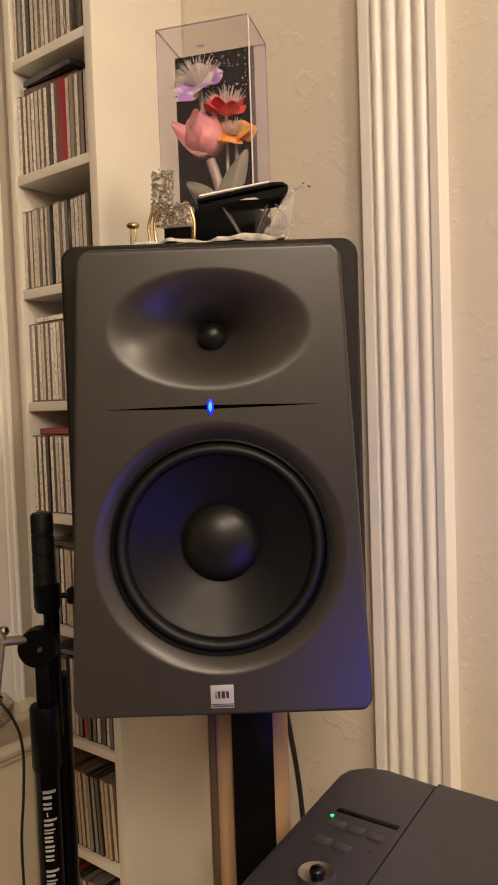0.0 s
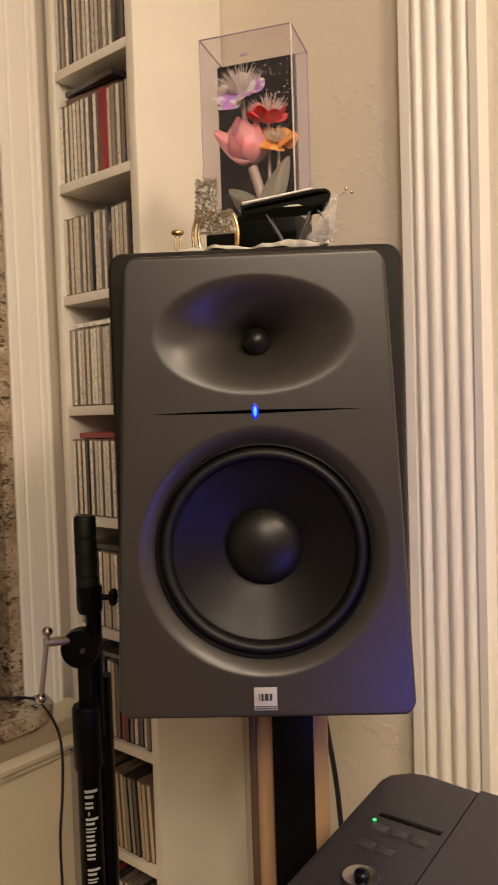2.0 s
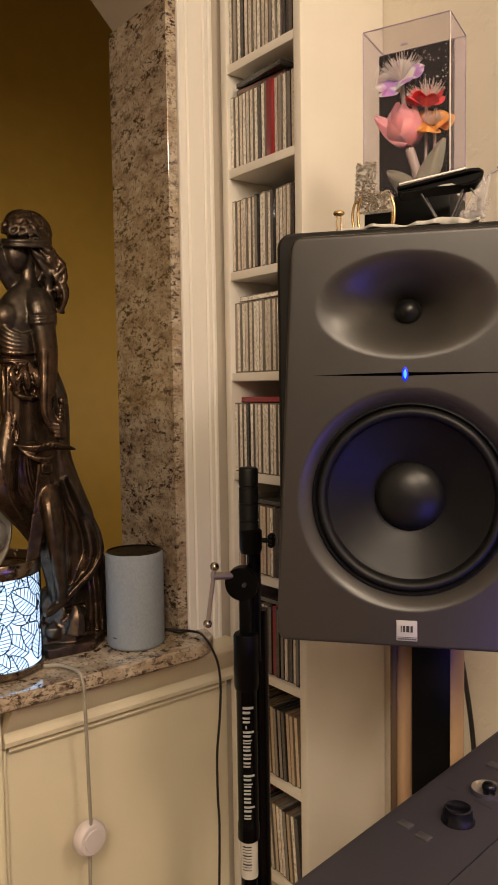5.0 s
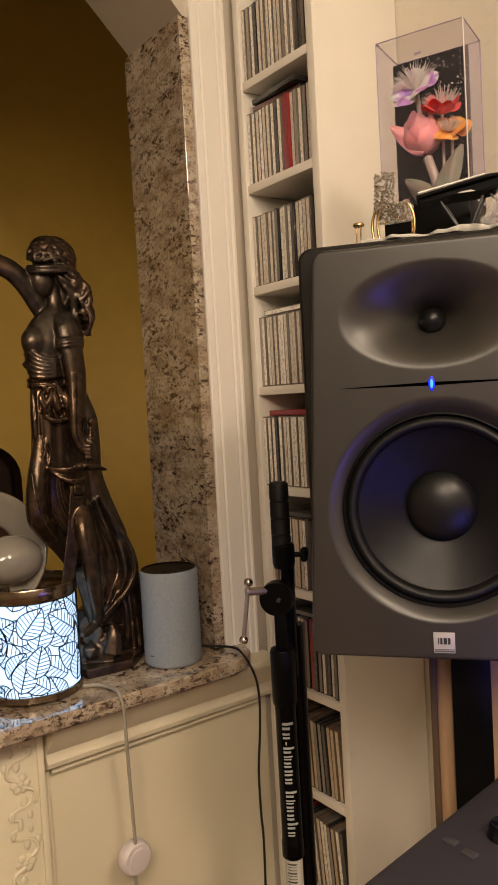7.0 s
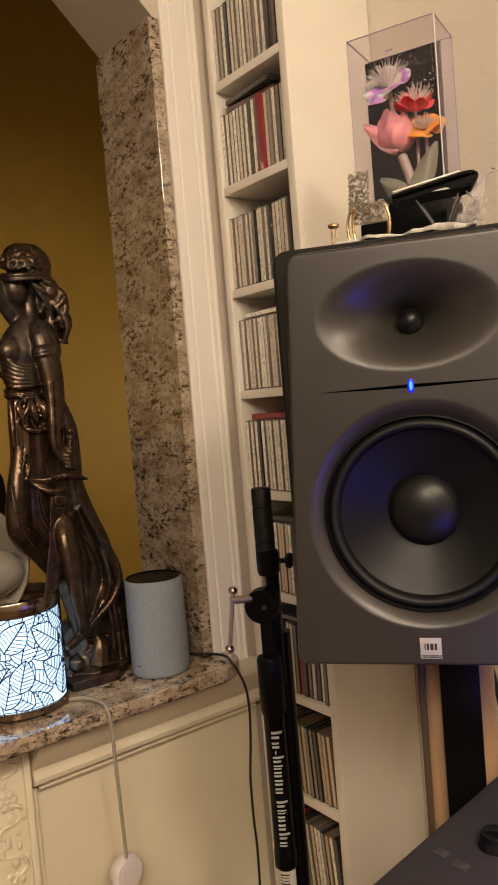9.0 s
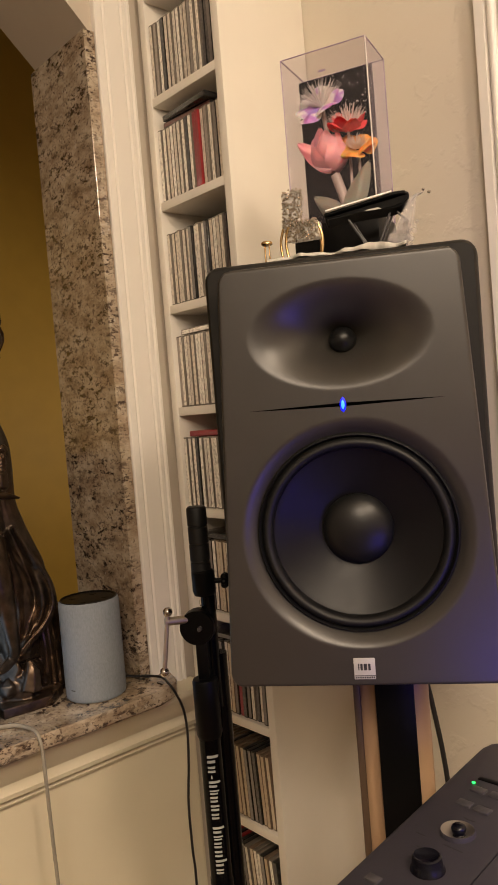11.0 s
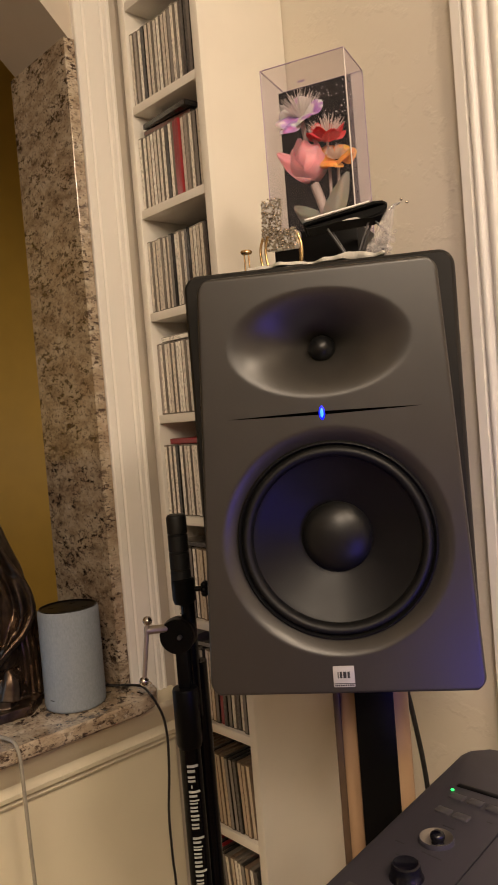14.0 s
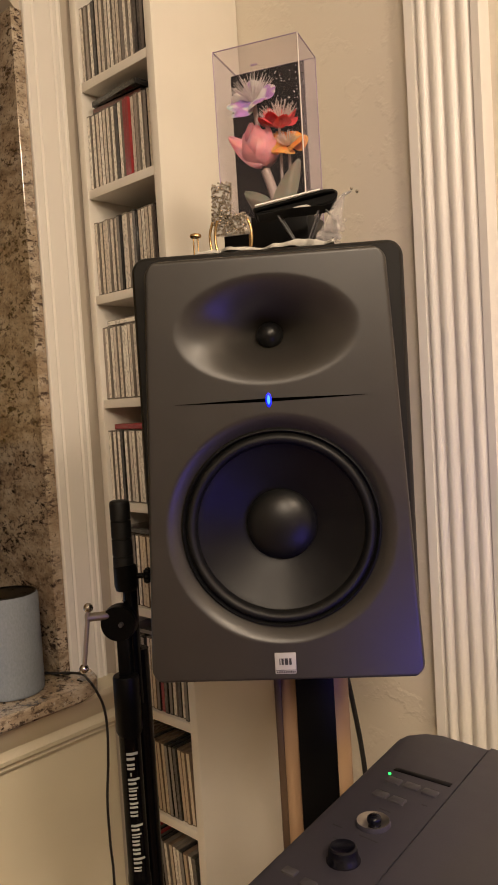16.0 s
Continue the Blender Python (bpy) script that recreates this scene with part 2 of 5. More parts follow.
ORANGE = surface("orange_silk", (0.95, 0.36, 0.06), 0.55, vary=0.15, scale=60)
VIOLET = surface("white_violet_silk", (0.78, 0.7, 0.74), 0.55, vary=0.1, scale=50)
tints = VIOLET.node_tree
petal_noise = noise_tex(tints, coords(tints), 55, 1)
tints.links.new(ramp(tints, petal_noise, ((0.44, (0.82, 0.76, 0.76)), (0.56, (0.5, 0.24, 0.62)))), tints.nodes["Principled BSDF"].inputs["Base Color"])
FIBRE = surface("optic_fibre", (0.75, 0.7, 0.66), 0.3, vary=0.05, scale=80)
STALK = surface("pale_stalk", (0.45, 0.36, 0.33), 0.5, vary=0.15, scale=50)
LEAF = surface("grey_white_leaf", (0.26, 0.25, 0.2), 0.5, vary=0.25, scale=50)
LETTER = surface("pale_print", (0.36, 0.38, 0.36), 0.45, vary=0.1, scale=100, bumps=0.0)
for silk in (PINK, REDSILK, ORANGE, VIOLET, LEAF):
    soft = silk.node_tree.nodes["Principled BSDF"]
    soft.inputs["Subsurface Weight"].default_value = 0.6
    soft.inputs["Subsurface Scale"].default_value = 0.012
RED_CASE = surface("red_card_sleeve", (0.3, 0.018, 0.022), 0.35, vary=0.15, scale=60, bumps=0.0)
LABEL_WHITE = surface("white_print", (0.75, 0.74, 0.72), 0.45, vary=0.03, scale=100, bumps=0.0)
INK = surface("black_ink", (0.02, 0.02, 0.02), 0.5, vary=0.05, scale=100, bumps=0.0)
SHADE = glow_material("lit_frosted_shade", (0.5, 0.71, 1.0), 1.12)
BLUE = glow_material("blue_led", (0.0, 0.006, 1.0), 1.5)
BLUE_CORE = glow_material("blue_led_core", (0.04, 0.24, 1.0), 1.6)
GREEN = glow_material("green_led", (0.02, 1.0, 0.12), 2.5)
CABLE = surface("black_cable", (0.012, 0.011, 0.011), 0.5, vary=0.1, scale=100)
CORD = surface("clear_cord", (0.38, 0.35, 0.29), 0.2, vary=0.1, scale=60, bumps=0.0, coat=0.5)
WHITE = surface("white_plastic", (0.66, 0.6, 0.62), 0.4, vary=0.03, scale=60)

# ---------------------------------------------------------------- mesh helpers


def finish(name, bm, material, smooth=None):
    me = bpy.data.meshes.new(name)
    bmesh.ops.recalc_face_normals(bm, faces=bm.faces)
    bm.to_mesh(me)
    bm.free()
    me.materials.append(material)
    if smooth is not None:
        me.shade_smooth()
        if smooth:
            me.set_sharp_from_angle(angle=radians(smooth))
    return me


def part(name, bm, material, parent=None, label="", smooth=None):
    ob = new(name, finish(name, bm, material, smooth))
    ob.parent = parent
    return tagged(ob, label)


def thing(name, m, label, category, group="", kind=""):
    ob = new(name)
    ob.matrix_world = m
    ob.empty_display_size = 0.02
    return tagged(ob, label, category, group, kind)


def structure(name, bm, material, label, category, smooth=None):
    return tagged(part(name, bm, material, None, "", smooth), label, category, "", "structure")


def box(x0, x1, y0, y1, z0, z1, bevel=0.0, seg=2, bm=None):
    own = bmesh.new()
    bmesh.ops.create_cube(own, size=1, matrix=Matrix.Translation(((x0 + x1) / 2, (y0 + y1) / 2, (z0 + z1) / 2)) @ Matrix.Diagonal((x1 - x0, y1 - y0, z1 - z0, 1)))
    if bevel:
        bmesh.ops.bevel(own, geom=own.edges[:], offset=bevel, segments=seg, affect="EDGES", profile=0.5)
    return join(bm, own)


def join(bm, own, m=None):
    if m is not None:
        bmesh.ops.transform(own, matrix=m, verts=own.verts)
    if bm is None:
        return own
    me = bpy.data.meshes.new("tmp")
    own.to_mesh(me)
    own.free()
    bm.from_mesh(me)
    bpy.data.meshes.remove(me)
    return bm


def lathe(profile, steps=48, bm=None, m=None, closed=False):
    """Turns (radius, height) pairs round z."""
    own = bmesh.new()
    rings = []
    for r, z in profile:
        if r < 1e-6:
            rings.append([own.verts.new((0, 0, z))])
        else:
            rings.append([own.verts.new((r * math.cos(a), r * math.sin(a), z)) for a in (2 * math.pi * k / steps for k in range(steps))])
    pairs = list(zip(rings, rings[1:])) + ([(rings[-1], rings[0])] if closed else [])
    for a, b in pairs:
        for k in range(steps):
            quad = [a[k % len(a)], a[(k + 1) % len(a)], b[(k + 1) % len(b)], b[k % len(b)]]
            quad = list(dict.fromkeys(quad))
            if len(quad) > 2:
                own.faces.new(quad)
    return join(bm, own, m)


def sweep(points, radius, steps=8, bm=None, flat=1.0):
    """A tube along points; radius may be one number or one for each point."""
    own = bmesh.new()
    pts = [Vector(p) for p in points]
    rad = radius if isinstance(radius, (list, tuple)) else [radius] * len(pts)
    rings = []
    side = None
    for k, p in enumerate(pts):
        d = (pts[min(k + 1, len(pts) - 1)] - pts[max(k - 1, 0)]).normalized()
        if side is None:
            side = d.orthogonal().normalized()
        side = (side - d * side.dot(d)).normalized()
        up = d.cross(side)
        rings.append([own.verts.new(p + rad[k] * (math.cos(a) * side + flat * math.sin(a) * up)) for a in (2 * math.pi * j / steps for j in range(steps))])
    for a, b in zip(rings, rings[1:]):
        for j in range(steps):
            own.faces.new((a[j], a[(j + 1) % steps], b[(j + 1) % steps], b[j]))
    own.faces.new(rings[0][::-1])
    own.faces.new(rings[-1])
    return join(bm, own)


def smooth_line(points, n=8):
    """Catmull-Rom through the points."""
    p = [Vector(q) for q in points]
    p = [2 * p[0] - p[1]] + p + [2 * p[-1] - p[-2]]
    out = []
    for k in range(1, len(p) - 2):
        for j in range(n):
            t = j / n
            a, b, c, d = p[k - 1], p[k], p[k + 1], p[k + 2]
            out.append(0.5 * ((2 * b) + (c - a) * t + (2 * a - 5 * b + 4 * c - d) * t * t + (3 * b - a - 3 * c + d) * t ** 3))
    return out + [p[-2]]


def extrude_profile(profile, axis, a, b, bm=None):
    """Closes the 2D profile and pulls it along an axis: x takes (y, z), y takes (x, z), z takes (x, y)."""
    own = bmesh.new()

    def at(p, t):
        return {"x": (t, p[0], p[1]), "y": (p[0], t, p[1]), "z": (p[0], p[1], t)}[axis]

    one = [own.verts.new(at(p, a)) for p in profile]
    two = [own.verts.new(at(p, b)) for p in profile]
    n = len(profile)
    for k in range(n):
        own.faces.new((one[k], one[(k + 1) % n], two[(k + 1) % n], two[k]))
    own.faces.new(one[::-1])
    own.faces.new(two)
    return join(bm, own)


def ball(x, y, z, r, bm=None, sx=1, sy=1, sz=1, sub=2):
    own = bmesh.new()
    bmesh.ops.create_icosphere(own, subdivisions=sub, radius=r, matrix=Matrix.Translation((x, y, z)) @ Matrix.Diagonal((sx, sy, sz, 1)))
    return join(bm, own)


# ---------------------------------------------------------------- structure
WALL_B = 0.94
structure("floor", box(-1.9, 4.2, -5.2, 1.1, -0.1, 0), FLOORING, "oak plank floor of the room", "floor")
structure("ceiling", box(-1.2, 4.2, -5.2, 1.1, 2.6, 2.7), CEILING, "plain white ceiling of the room", "ceiling")
structure("wall_north", box(-1.27, 4.2, WALL_B, 1.1, 0, 2.6), PLASTER, "cream plaster wall with a hand-trowelled texture", "wall")
# unseen south and east walls, set far off to lessen bounced light
structure("wall_south", box(-1.9, 4.2, -5.2, -5.0, 0, 2.6), PLASTER, "cream plaster wall with a hand-trowelled texture", "wall")
structure("wall_east", box(4.0, 4.2, -5.0, WALL_B, 0, 2.6), PLASTER, "cream plaster wall with a hand-trowelled texture", "wall")

# west wall with the niche: opening from y -0.75 to 0.658, its upper corners cut at 45 degrees


def west_wall():
    bm = bmesh.new()
    for y0, y1, z0, z1 in ((-5.0, -0.77, 0, 2.6), (0.658, WALL_B, 0, 2.6), (-0.77, 0.658, 0, 0.86), (-0.77, 0.658, 2.244, 2.6)):
        box(-1.27, -1.08, y0, y1, z0, z1, bm=bm)
    for s in (1, -1):
        c = -0.056
        tri = [(c + s * (0.658 - c), 2.006), (c + s * (0.658 - c), 2.244), (c + s * (0.42 - c), 2.244)]
        extrude_profile(tri, "x", -1.27, -1.08, bm=bm)
    return bm


structure("wall_west", west_wall(), SOFFIT, "painted wall with a deep niche opening", "wall")
structure("far_wall", box(-2.6, -2.5, -2.2, 2.2, 0.0, 3.4), OLIVE, "olive green painted wall of the room beyond the opening", "wall")
structure("far_side", box(-2.5, -1.272, 2.1, 2.2, 0.0, 3.4), OLIVE, "olive green painted side wall of the room beyond", "wall")
structure("far_end", box(-2.5, -1.272, -2.2, -2.1, 0.0, 3.4), OLIVE, "olive green painted end wall of the room beyond", "wall")
structure("far_floor", box(-2.6, -1.9, -2.2, 2.2, -0.1, 0.0), FLOORING, "oak plank floor of the room beyond", "floor")
structure("far_upper_wall", box(-1.272, -1.2, -2.2, 2.2, 2.602, 3.4), OLIVE, "olive green painted wall above the opening", "wall")
structure("far_near_wall", box(-1.272, -1.2, 1.1, 2.2, 0.0, 2.6), OLIVE, "olive green painted wall of the room beyond", "wall")
structure("far_ceiling", box(-2.6, -1.1, -2.2, 2.2, 3.4, 3.5), CEILING, "plain white ceiling of the room beyond", "ceiling")


def trim_profile(x, y0, y1, depth, grooves):
    """Flat casing with shallow grooves, seen on end; it stands out from x."""
    pts = [(x, y0), (x + depth * 0.8, y0), (x + depth, y0 + 0.002)]
    for g0, g1, d in grooves:
        pts += [(x + depth, g0), (x + depth - d, g0 + 0.0025), (x + depth - d, g1 - 0.0025), (x + depth, g1)]
    pts += [(x + depth, y1 - 0.004), (x + depth * 0.5, y1), (x, y1)]
    return pts


structure("niche_trim", extrude_profile(trim_profile(-1.08, 0.6585, 0.734, 0.012, ((0.672, 0.678, 0.003), (0.708, 0.714, 0.003), (0.720, 0.726, 0.003))), "z", 0.865, 2.6), TRIM,
          "white painted vertical wood trim beside the niche", "trim", 30)
structure("wall_panel_face", box(-1.079, -1.074, -0.9, 0.742, 0.0, 0.858), CREAM, "cream painted panelled wall under the granite sill", "wall")


def fluted_casing():
    x0, x1, y = -0.5215, -0.4075, WALL_B
    d = 0.020
    pts = [(x0, y), (x0, y - d + 0.004), (x0 + 0.002, y - d), (x0 + 0.0155, y - d + 0.0005)]
    a = x0 + 0.0165
    for w in (0.0172, 0.0214, 0.0214, 0.0214):
        for j in range(13):
            u = j / 12
            pts.append((a + w * u, y - d + 0.0072 - 0.0078 * math.sin(math.pi * u) ** 0.85))
        a += w + 0.0002
    pts += [(x1 - 0.0135, y - d + 0.001), (x1 - 0.002, y - d), (x1, y - d + 0.003), (x1 + 0.003, y)]
    return extrude_profile(pts, "z", 0.0, 2.6)


structure("casing", fluted_casing(), TRIM, "white painted fluted wood casing on the plaster wall", "trim", 40)

# granite: jamb, sill
jamb = structure("granite_jamb", box(-1.272, -1.073, 0.637, 0.6575, 0.902, 2.010, 0.0006), GRANITE, "polished brown and beige granite slab lining the niche", "jamb")


def sill():
    pts = [(-0.998, -0.8), (-0.998, 0.628)]
    for k in range(1, 9):
        a = math.pi / 2 * k / 8
        pts.append((-1.058 + 0.06 * math.cos(a), 0.628 + 0.062 * math.sin(a)))
    pts += [(-1.0715, 0.69), (-1.0715, 0.635), (-1.30, 0.635), (-1.30, -0.8)]
    bm = extrude_profile(pts, "z", 0.876, 0.900)
    edges = [e for e in bm.edges if abs(e.verts[0].co.z - e.verts[1].co.z) < 1e-5 and min(v.co.x for v in e.verts) > -1.07]
    bmesh.ops.bevel(bm, geom=edges, offset=0.005, segments=3, affect="EDGES", profile=0.5)
    return bm


structure("granite_sill", sill(), GRANITE, "polished granite sill with a rounded front edge", "sill", 35)

# mouldings of the panelled wall under the sill
cove = [(-1.0735, 0.8755), (-1.016, 0.8755), (-1.016, 0.868), (-1.020, 0.862), (-1.028, 0.852), (-1.036, 0.840), (-1.045, 0.829), (-1.053, 0.821), (-1.054, 0.814), (-1.050, 0.806), (-1.052, 0.798), (-1.062, 0.793), (-1.0735, 0.792)]
structure("sill_moulding", extrude_profile(cove, "y", 0.3075, 0.742), CREAM, "cream painted cove moulding under the granite sill", "moulding", 35)
bead = [(-1.0735, 0.7915), (-1.066, 0.7905), (-1.063, 0.786), (-1.066, 0.7815), (-1.0735, 0.7805)]
structure("panel_bead", extrude_profile(bead, "y", 0.318, 0.735), CREAM, "thin painted bead framing the wall panel", "moulding", 35)
structure("panel_bead", box(-1.0735, -1.066, 0.3075, 0.315, 0.1, 0.79, 0.003), CREAM, "thin painted bead framing the wall panel", "moulding", 35)


def pilaster():
    root = thing("pilaster", pose(0, 0, 0), "cream painted pilaster with carved scroll ornament", "pilaster", kind="structure")
    part("shaft", box(-1.0735, -1.058, 0.2, 0.3065, 0.0, 0.8755, 0.003), CREAM, root, smooth=30)
    part("edge_fillet", box(-1.0578, -1.053, 0.293, 0.304, 0.0, 0.8755, 0.002), CREAM, root, smooth=30)
    for k in range(5):
        z = 0.788 - 0.122 * k
        s = 1 if k % 2 else -1
        bm = None
        # tail above, tail below, rosette between
        for d in (1, -1):
            pts = smooth_line([(-1.0578, 0.266, z + 0.004 * d), (-1.0572, 0.266 + s * d * 0.02, z + d * 0.016), (-1.0572, 0.266 + s * d * 0.012, z + d * 0.034), (-1.0572, 0.266 - s * d * 0.01, z + d * 0.039), (-1.0572, 0.266 - s * d * 0.019, z + d * 0.05), (-1.0576, 0.266 - s * d * 0.008, z + d * 0.054)], 4)
            bm = sweep(pts, [0.0034 - 0.0018 * j / (len(pts) - 1) for j in range(len(pts))], 6, bm)
            for y, h, size in ((0.004, 0.028, 0.008), (-0.016, 0.046, 0.007), (0.022, 0.03, 0.006), (-0.004, 0.058, 0.006), (0.012, 0.05, 0.006)):
                ball(-1.0578, 0.266 + s * d * y, z + d * h, size, bm, 0.32, 0.75, 1.2)
        for j in range(6):
            a = j * math.pi / 3
            ball(-1.0576, 0.266 + 0.0095 * math.cos(a), z + 0.0095 * math.sin(a), 0.0068, bm, 0.4, 1, 1)
        ball(-1.0568, 0.266, z, 0.005, bm, 0.6, 1, 1)
        part("carved_scroll", bm, CREAM, root, smooth=60)


pilaster()

# ---------------------------------------------------------------- loudspeaker on its stand
SPK = pose(-0.4550, 0.5224, 1.064, 0, 0, 38.3)


def baffle_mesh():
    """Front plate: trapezoid with round corners, a flared horn and a bowl round the woofer. x across, y back, z up."""
    H, LOW, nx, nz = 0.430, -0.002, 170, 260
    wide = lambda z: 0.1405 - 0.0205 * z / H
    bm = bmesh.new()
    rows = []
    for k in range(nz + 1):
        s = k / nz
        z = LOW + (H - LOW) * ((0.5 - 0.5 * math.cos(math.pi * s)) * 0.35 + s * 0.65)
        r = 0.015
        w = wide(z)
        d = min(z - LOW, H - z)
        if d < r:
            w -= r - math.sqrt(max(0.0, r * r - (r - d) ** 2))
        row = []
        for j in range(nx + 1):
            u = 2 * j / nx - 1
            u = 0.75 * u + 0.25 * math.sin(u * math.pi / 2)
            x = u * w
            e = min(w - abs(x), d)
            y = 0.0
            re = 0.004
            if e < re:
                y += re - math.sqrt(max(0.0, re * re - (re - e) ** 2))
            # horn
            q = math.hypot((x + 0.001) / 0.0872, (z - 0.3556) / 0.0512)
            if q < 1.08:
                t = 1 - q / 1.08
                y += 0.070 * t ** 1.62
            # bowl round the woofer
            p = math.hypot(x - 0.0018, z - 0.1534)
            if p < 0.1175:
                t = min(1.0, (0.1175 - p) / 0.0155)
                y += 0.0128 * t ** 1.6
            row.append(bm.verts.new((x, y, z)))
        rows.append(row)
    for a, b in zip(rows, rows[1:]):
        for j in range(nx):
            cx = (a[j].co.x + a[j + 1].co.x) / 2
            cz = (a[j].co.z + b[j].co.z) / 2
            if math.hypot(cx - 0.0018, cz - 0.1534) > 0.1005:
                bm.faces.new((a[j], a[j + 1], b[j + 1], b[j]))
    rim = rows[0] + [r[-1] for r in rows[1:]] + rows[-1][-2::-1] + [r[0] for r in rows[-2:0:-1]]
    back = [bm.verts.new((v.co.x * 1.0, 0.034, v.co.z)) for v in rim]
    n = len(rim)
    for k in range(n):
        bm.faces.new((rim[k], rim[(k + 1) % n], back[(k + 1) % n], back[k]))
    loose = [v for v in bm.verts if not v.link_faces]
    bmesh.ops.delete(bm, geom=loose, context="VERTS")
    return bm


def turned(profile, z, steps=72):
    """A lathe whose axis runs along y, towards the front; heights count backwards into the cabinet."""
    return lathe(profile, steps, None, Matrix.Translation((0.0018 if z < 0.2 else 0, -0.001 if z < 0.2 else -0.003, z)) @ Matrix.Rotation(radians(-90), 4, "X"))


def loudspeaker():
    root = thing("loudspeaker", SPK, "charcoal grey studio loudspeaker with a lit blue lamp", "loudspeaker")
    bm = bmesh.new()
    loops = [[bm.verts.new((sx * 0.103 + 0.001 * math.cos(radians(a0 + 15 * k)), 0.0285, z + 0.001 * math.sin(radians(a0 + 15 * k)))) for sx, z, a0 in ((1, 0.03, -90), (1, 0.419, 0), (-1, 0.419, 90), (-1, 0.03, 180)) for k in range(7)]]
    for r, y in ((0.0115, 0.0285), (0.0138, 0.031), (0.0158, 0.036), (0.0172, 0.044), (0.018, 0.056), (0.018, 0.29)):
        loop = []
        for cx, cz, a0 in ((0.125, 0.019, -90), (0.125, 0.425, 0), (-0.125, 0.425, 90), (-0.125, 0.019, 180)):
            loop += [bm.verts.new((cx + r * math.cos(radians(a0 + 15 * k)), y, cz + r * math.sin(radians(a0 + 15 * k)))) for k in range(7)]
        loops.append(loop)
    for a, b in zip(loops, loops[1:]):
        for k in range(28):
            bm.faces.new((a[k], a[(k + 1) % 28], b[(k + 1) % 28], b[k]))
    bm.faces.new(loops[-1])
    part("cabinet", bm, CABINET, root, "black vinyl cabinet", 40)
    part("baffle", baffle_mesh(), BAFFLE, root, "moulded charcoal front with a flared horn", 50)
    ring = [(0.1032, 0.0140), (0.1025, 0.0112), (0.1005, 0.0100), (0.0990, 0.0134), (0.0978, 0.0168)]
    part("woofer_rim", turned(ring, 0.1534), RUBBER, root, smooth=45)
    roll = [(0.0982, 0.0172)] + [(0.0925 + 0.0056 * math.cos(a), 0.0165 - 0.0085 * math.sin(a)) for a in (math.pi * k / 12 for k in range(13))] + [(0.0862, 0.0185)]
    part("surround", turned(roll, 0.1534, 96), RUBBER, root, "rolled black rubber surround", 60)
    cone = [(0.0866, 0.0183), (0.085, 0.0188)] + [(0.085 - (0.085 - 0.036) * k / 10, 0.0188 + 0.021 * (k / 10) ** 0.9) for k in range(1, 11)]
    part("woofer_cone", turned(cone, 0.1534, 96), CONE, root, smooth=60)
    cap = [(0.0374, 0.0402)] + [(0.0374 * math.cos(a), 0.0402 - 0.0195 * math.sin(a)) for a in (math.pi / 2 * k / 14 for k in range(1, 14))] + [(0.0, 0.0207)]
    part("dust_cap", turned(cap, 0.1534, 64), CAP, root, smooth=60)
    dome = [(0.0150, 0.060), (0.0139, 0.048)] + [(0.0135 * math.cos(a), 0.0465 - 0.0145 * math.sin(a)) for a in (math.pi / 2 * k / 9 for k in range(9))] + [(0.0, 0.032)]
    part("tweeter_dome", turned(dome, 0.3525, 40), CAP, root, "small satin black tweeter dome", 60)
    # flat strip laid on the front; black stands for the shade inside the slit
    own = bmesh.new()
    line = [(0.097 * (k / 40 - 1)) for k in range(81)]
    up = [own.verts.new((x, -0.0003, 0.285 + 0.0018 * (1 - abs(x) / 0.0975) ** 0.8)) for x in line]
    low = [own.verts.new((x, -0.0003, 0.285 - 0.0018 * (1 - abs(x) / 0.0975) ** 0.8)) for x in line]
    for k in range(80):
        own.faces.new((low[k], low[k + 1], up[k + 1], up[k]))
    part("slit", own, SLIT_SHADE, root, "thin black strip for the shaded slit")
    lens = None
    for mat, name, w, h, y in ((BLUE, "power_lamp", 0.0031, 0.0074, -0.0004), (BLUE_CORE, "lamp_core", 0.0017, 0.0048, -0.0022)):
        own = bmesh.new()
        rim = [own.verts.new((-0.002 + w * s * math.sin(math.pi * k / 12) ** 1.3, y, 0.285 - h * math.cos(math.pi * k / 12))) for s, ks in ((1, range(13)), (-1, range(11, 0, -1))) for k in ks]
        tip = own.verts.new((-0.002, y - 0.0014, 0.285))
        for k in range(len(rim)):
            own.faces.new((rim[k], rim[(k + 1) % len(rim)], tip))
        lens = part(name, own, mat, root if mat is BLUE else lens, "glowing blue lens", 80)
    badge = part("badge", box(-0.0112, 0.0104, -0.0012, 0.002, 0.0058, 0.0275, 0.0006), BADGE, root, "white badge with black print", 30)
    bm = None
    for x0, x1 in ((-0.0066, -0.0056), (-0.0044, -0.0022), (-0.001, 0.0022), (0.0034, 0.0058)):
        bm = box(x0, x1, -0.0016, -0.0011, 0.0153, 0.0219, bm=bm)
    part("emblem", bm, INK, badge)
    bm = None
    for k in range(11):
        bm = box(-0.0098 + 0.0018 * k, -0.0098 + 0.0018 * k + 0.0012, -0.0016, -0.0011, 0.0071, 0.0086, bm=bm)
    part("print_line", bm, INK, badge)
    part("badge_rule", box(-0.0104, 0.0104, -0.0016, -0.0011, 0.0095, 0.0100), INK, badge)
    return root


loudspeaker()


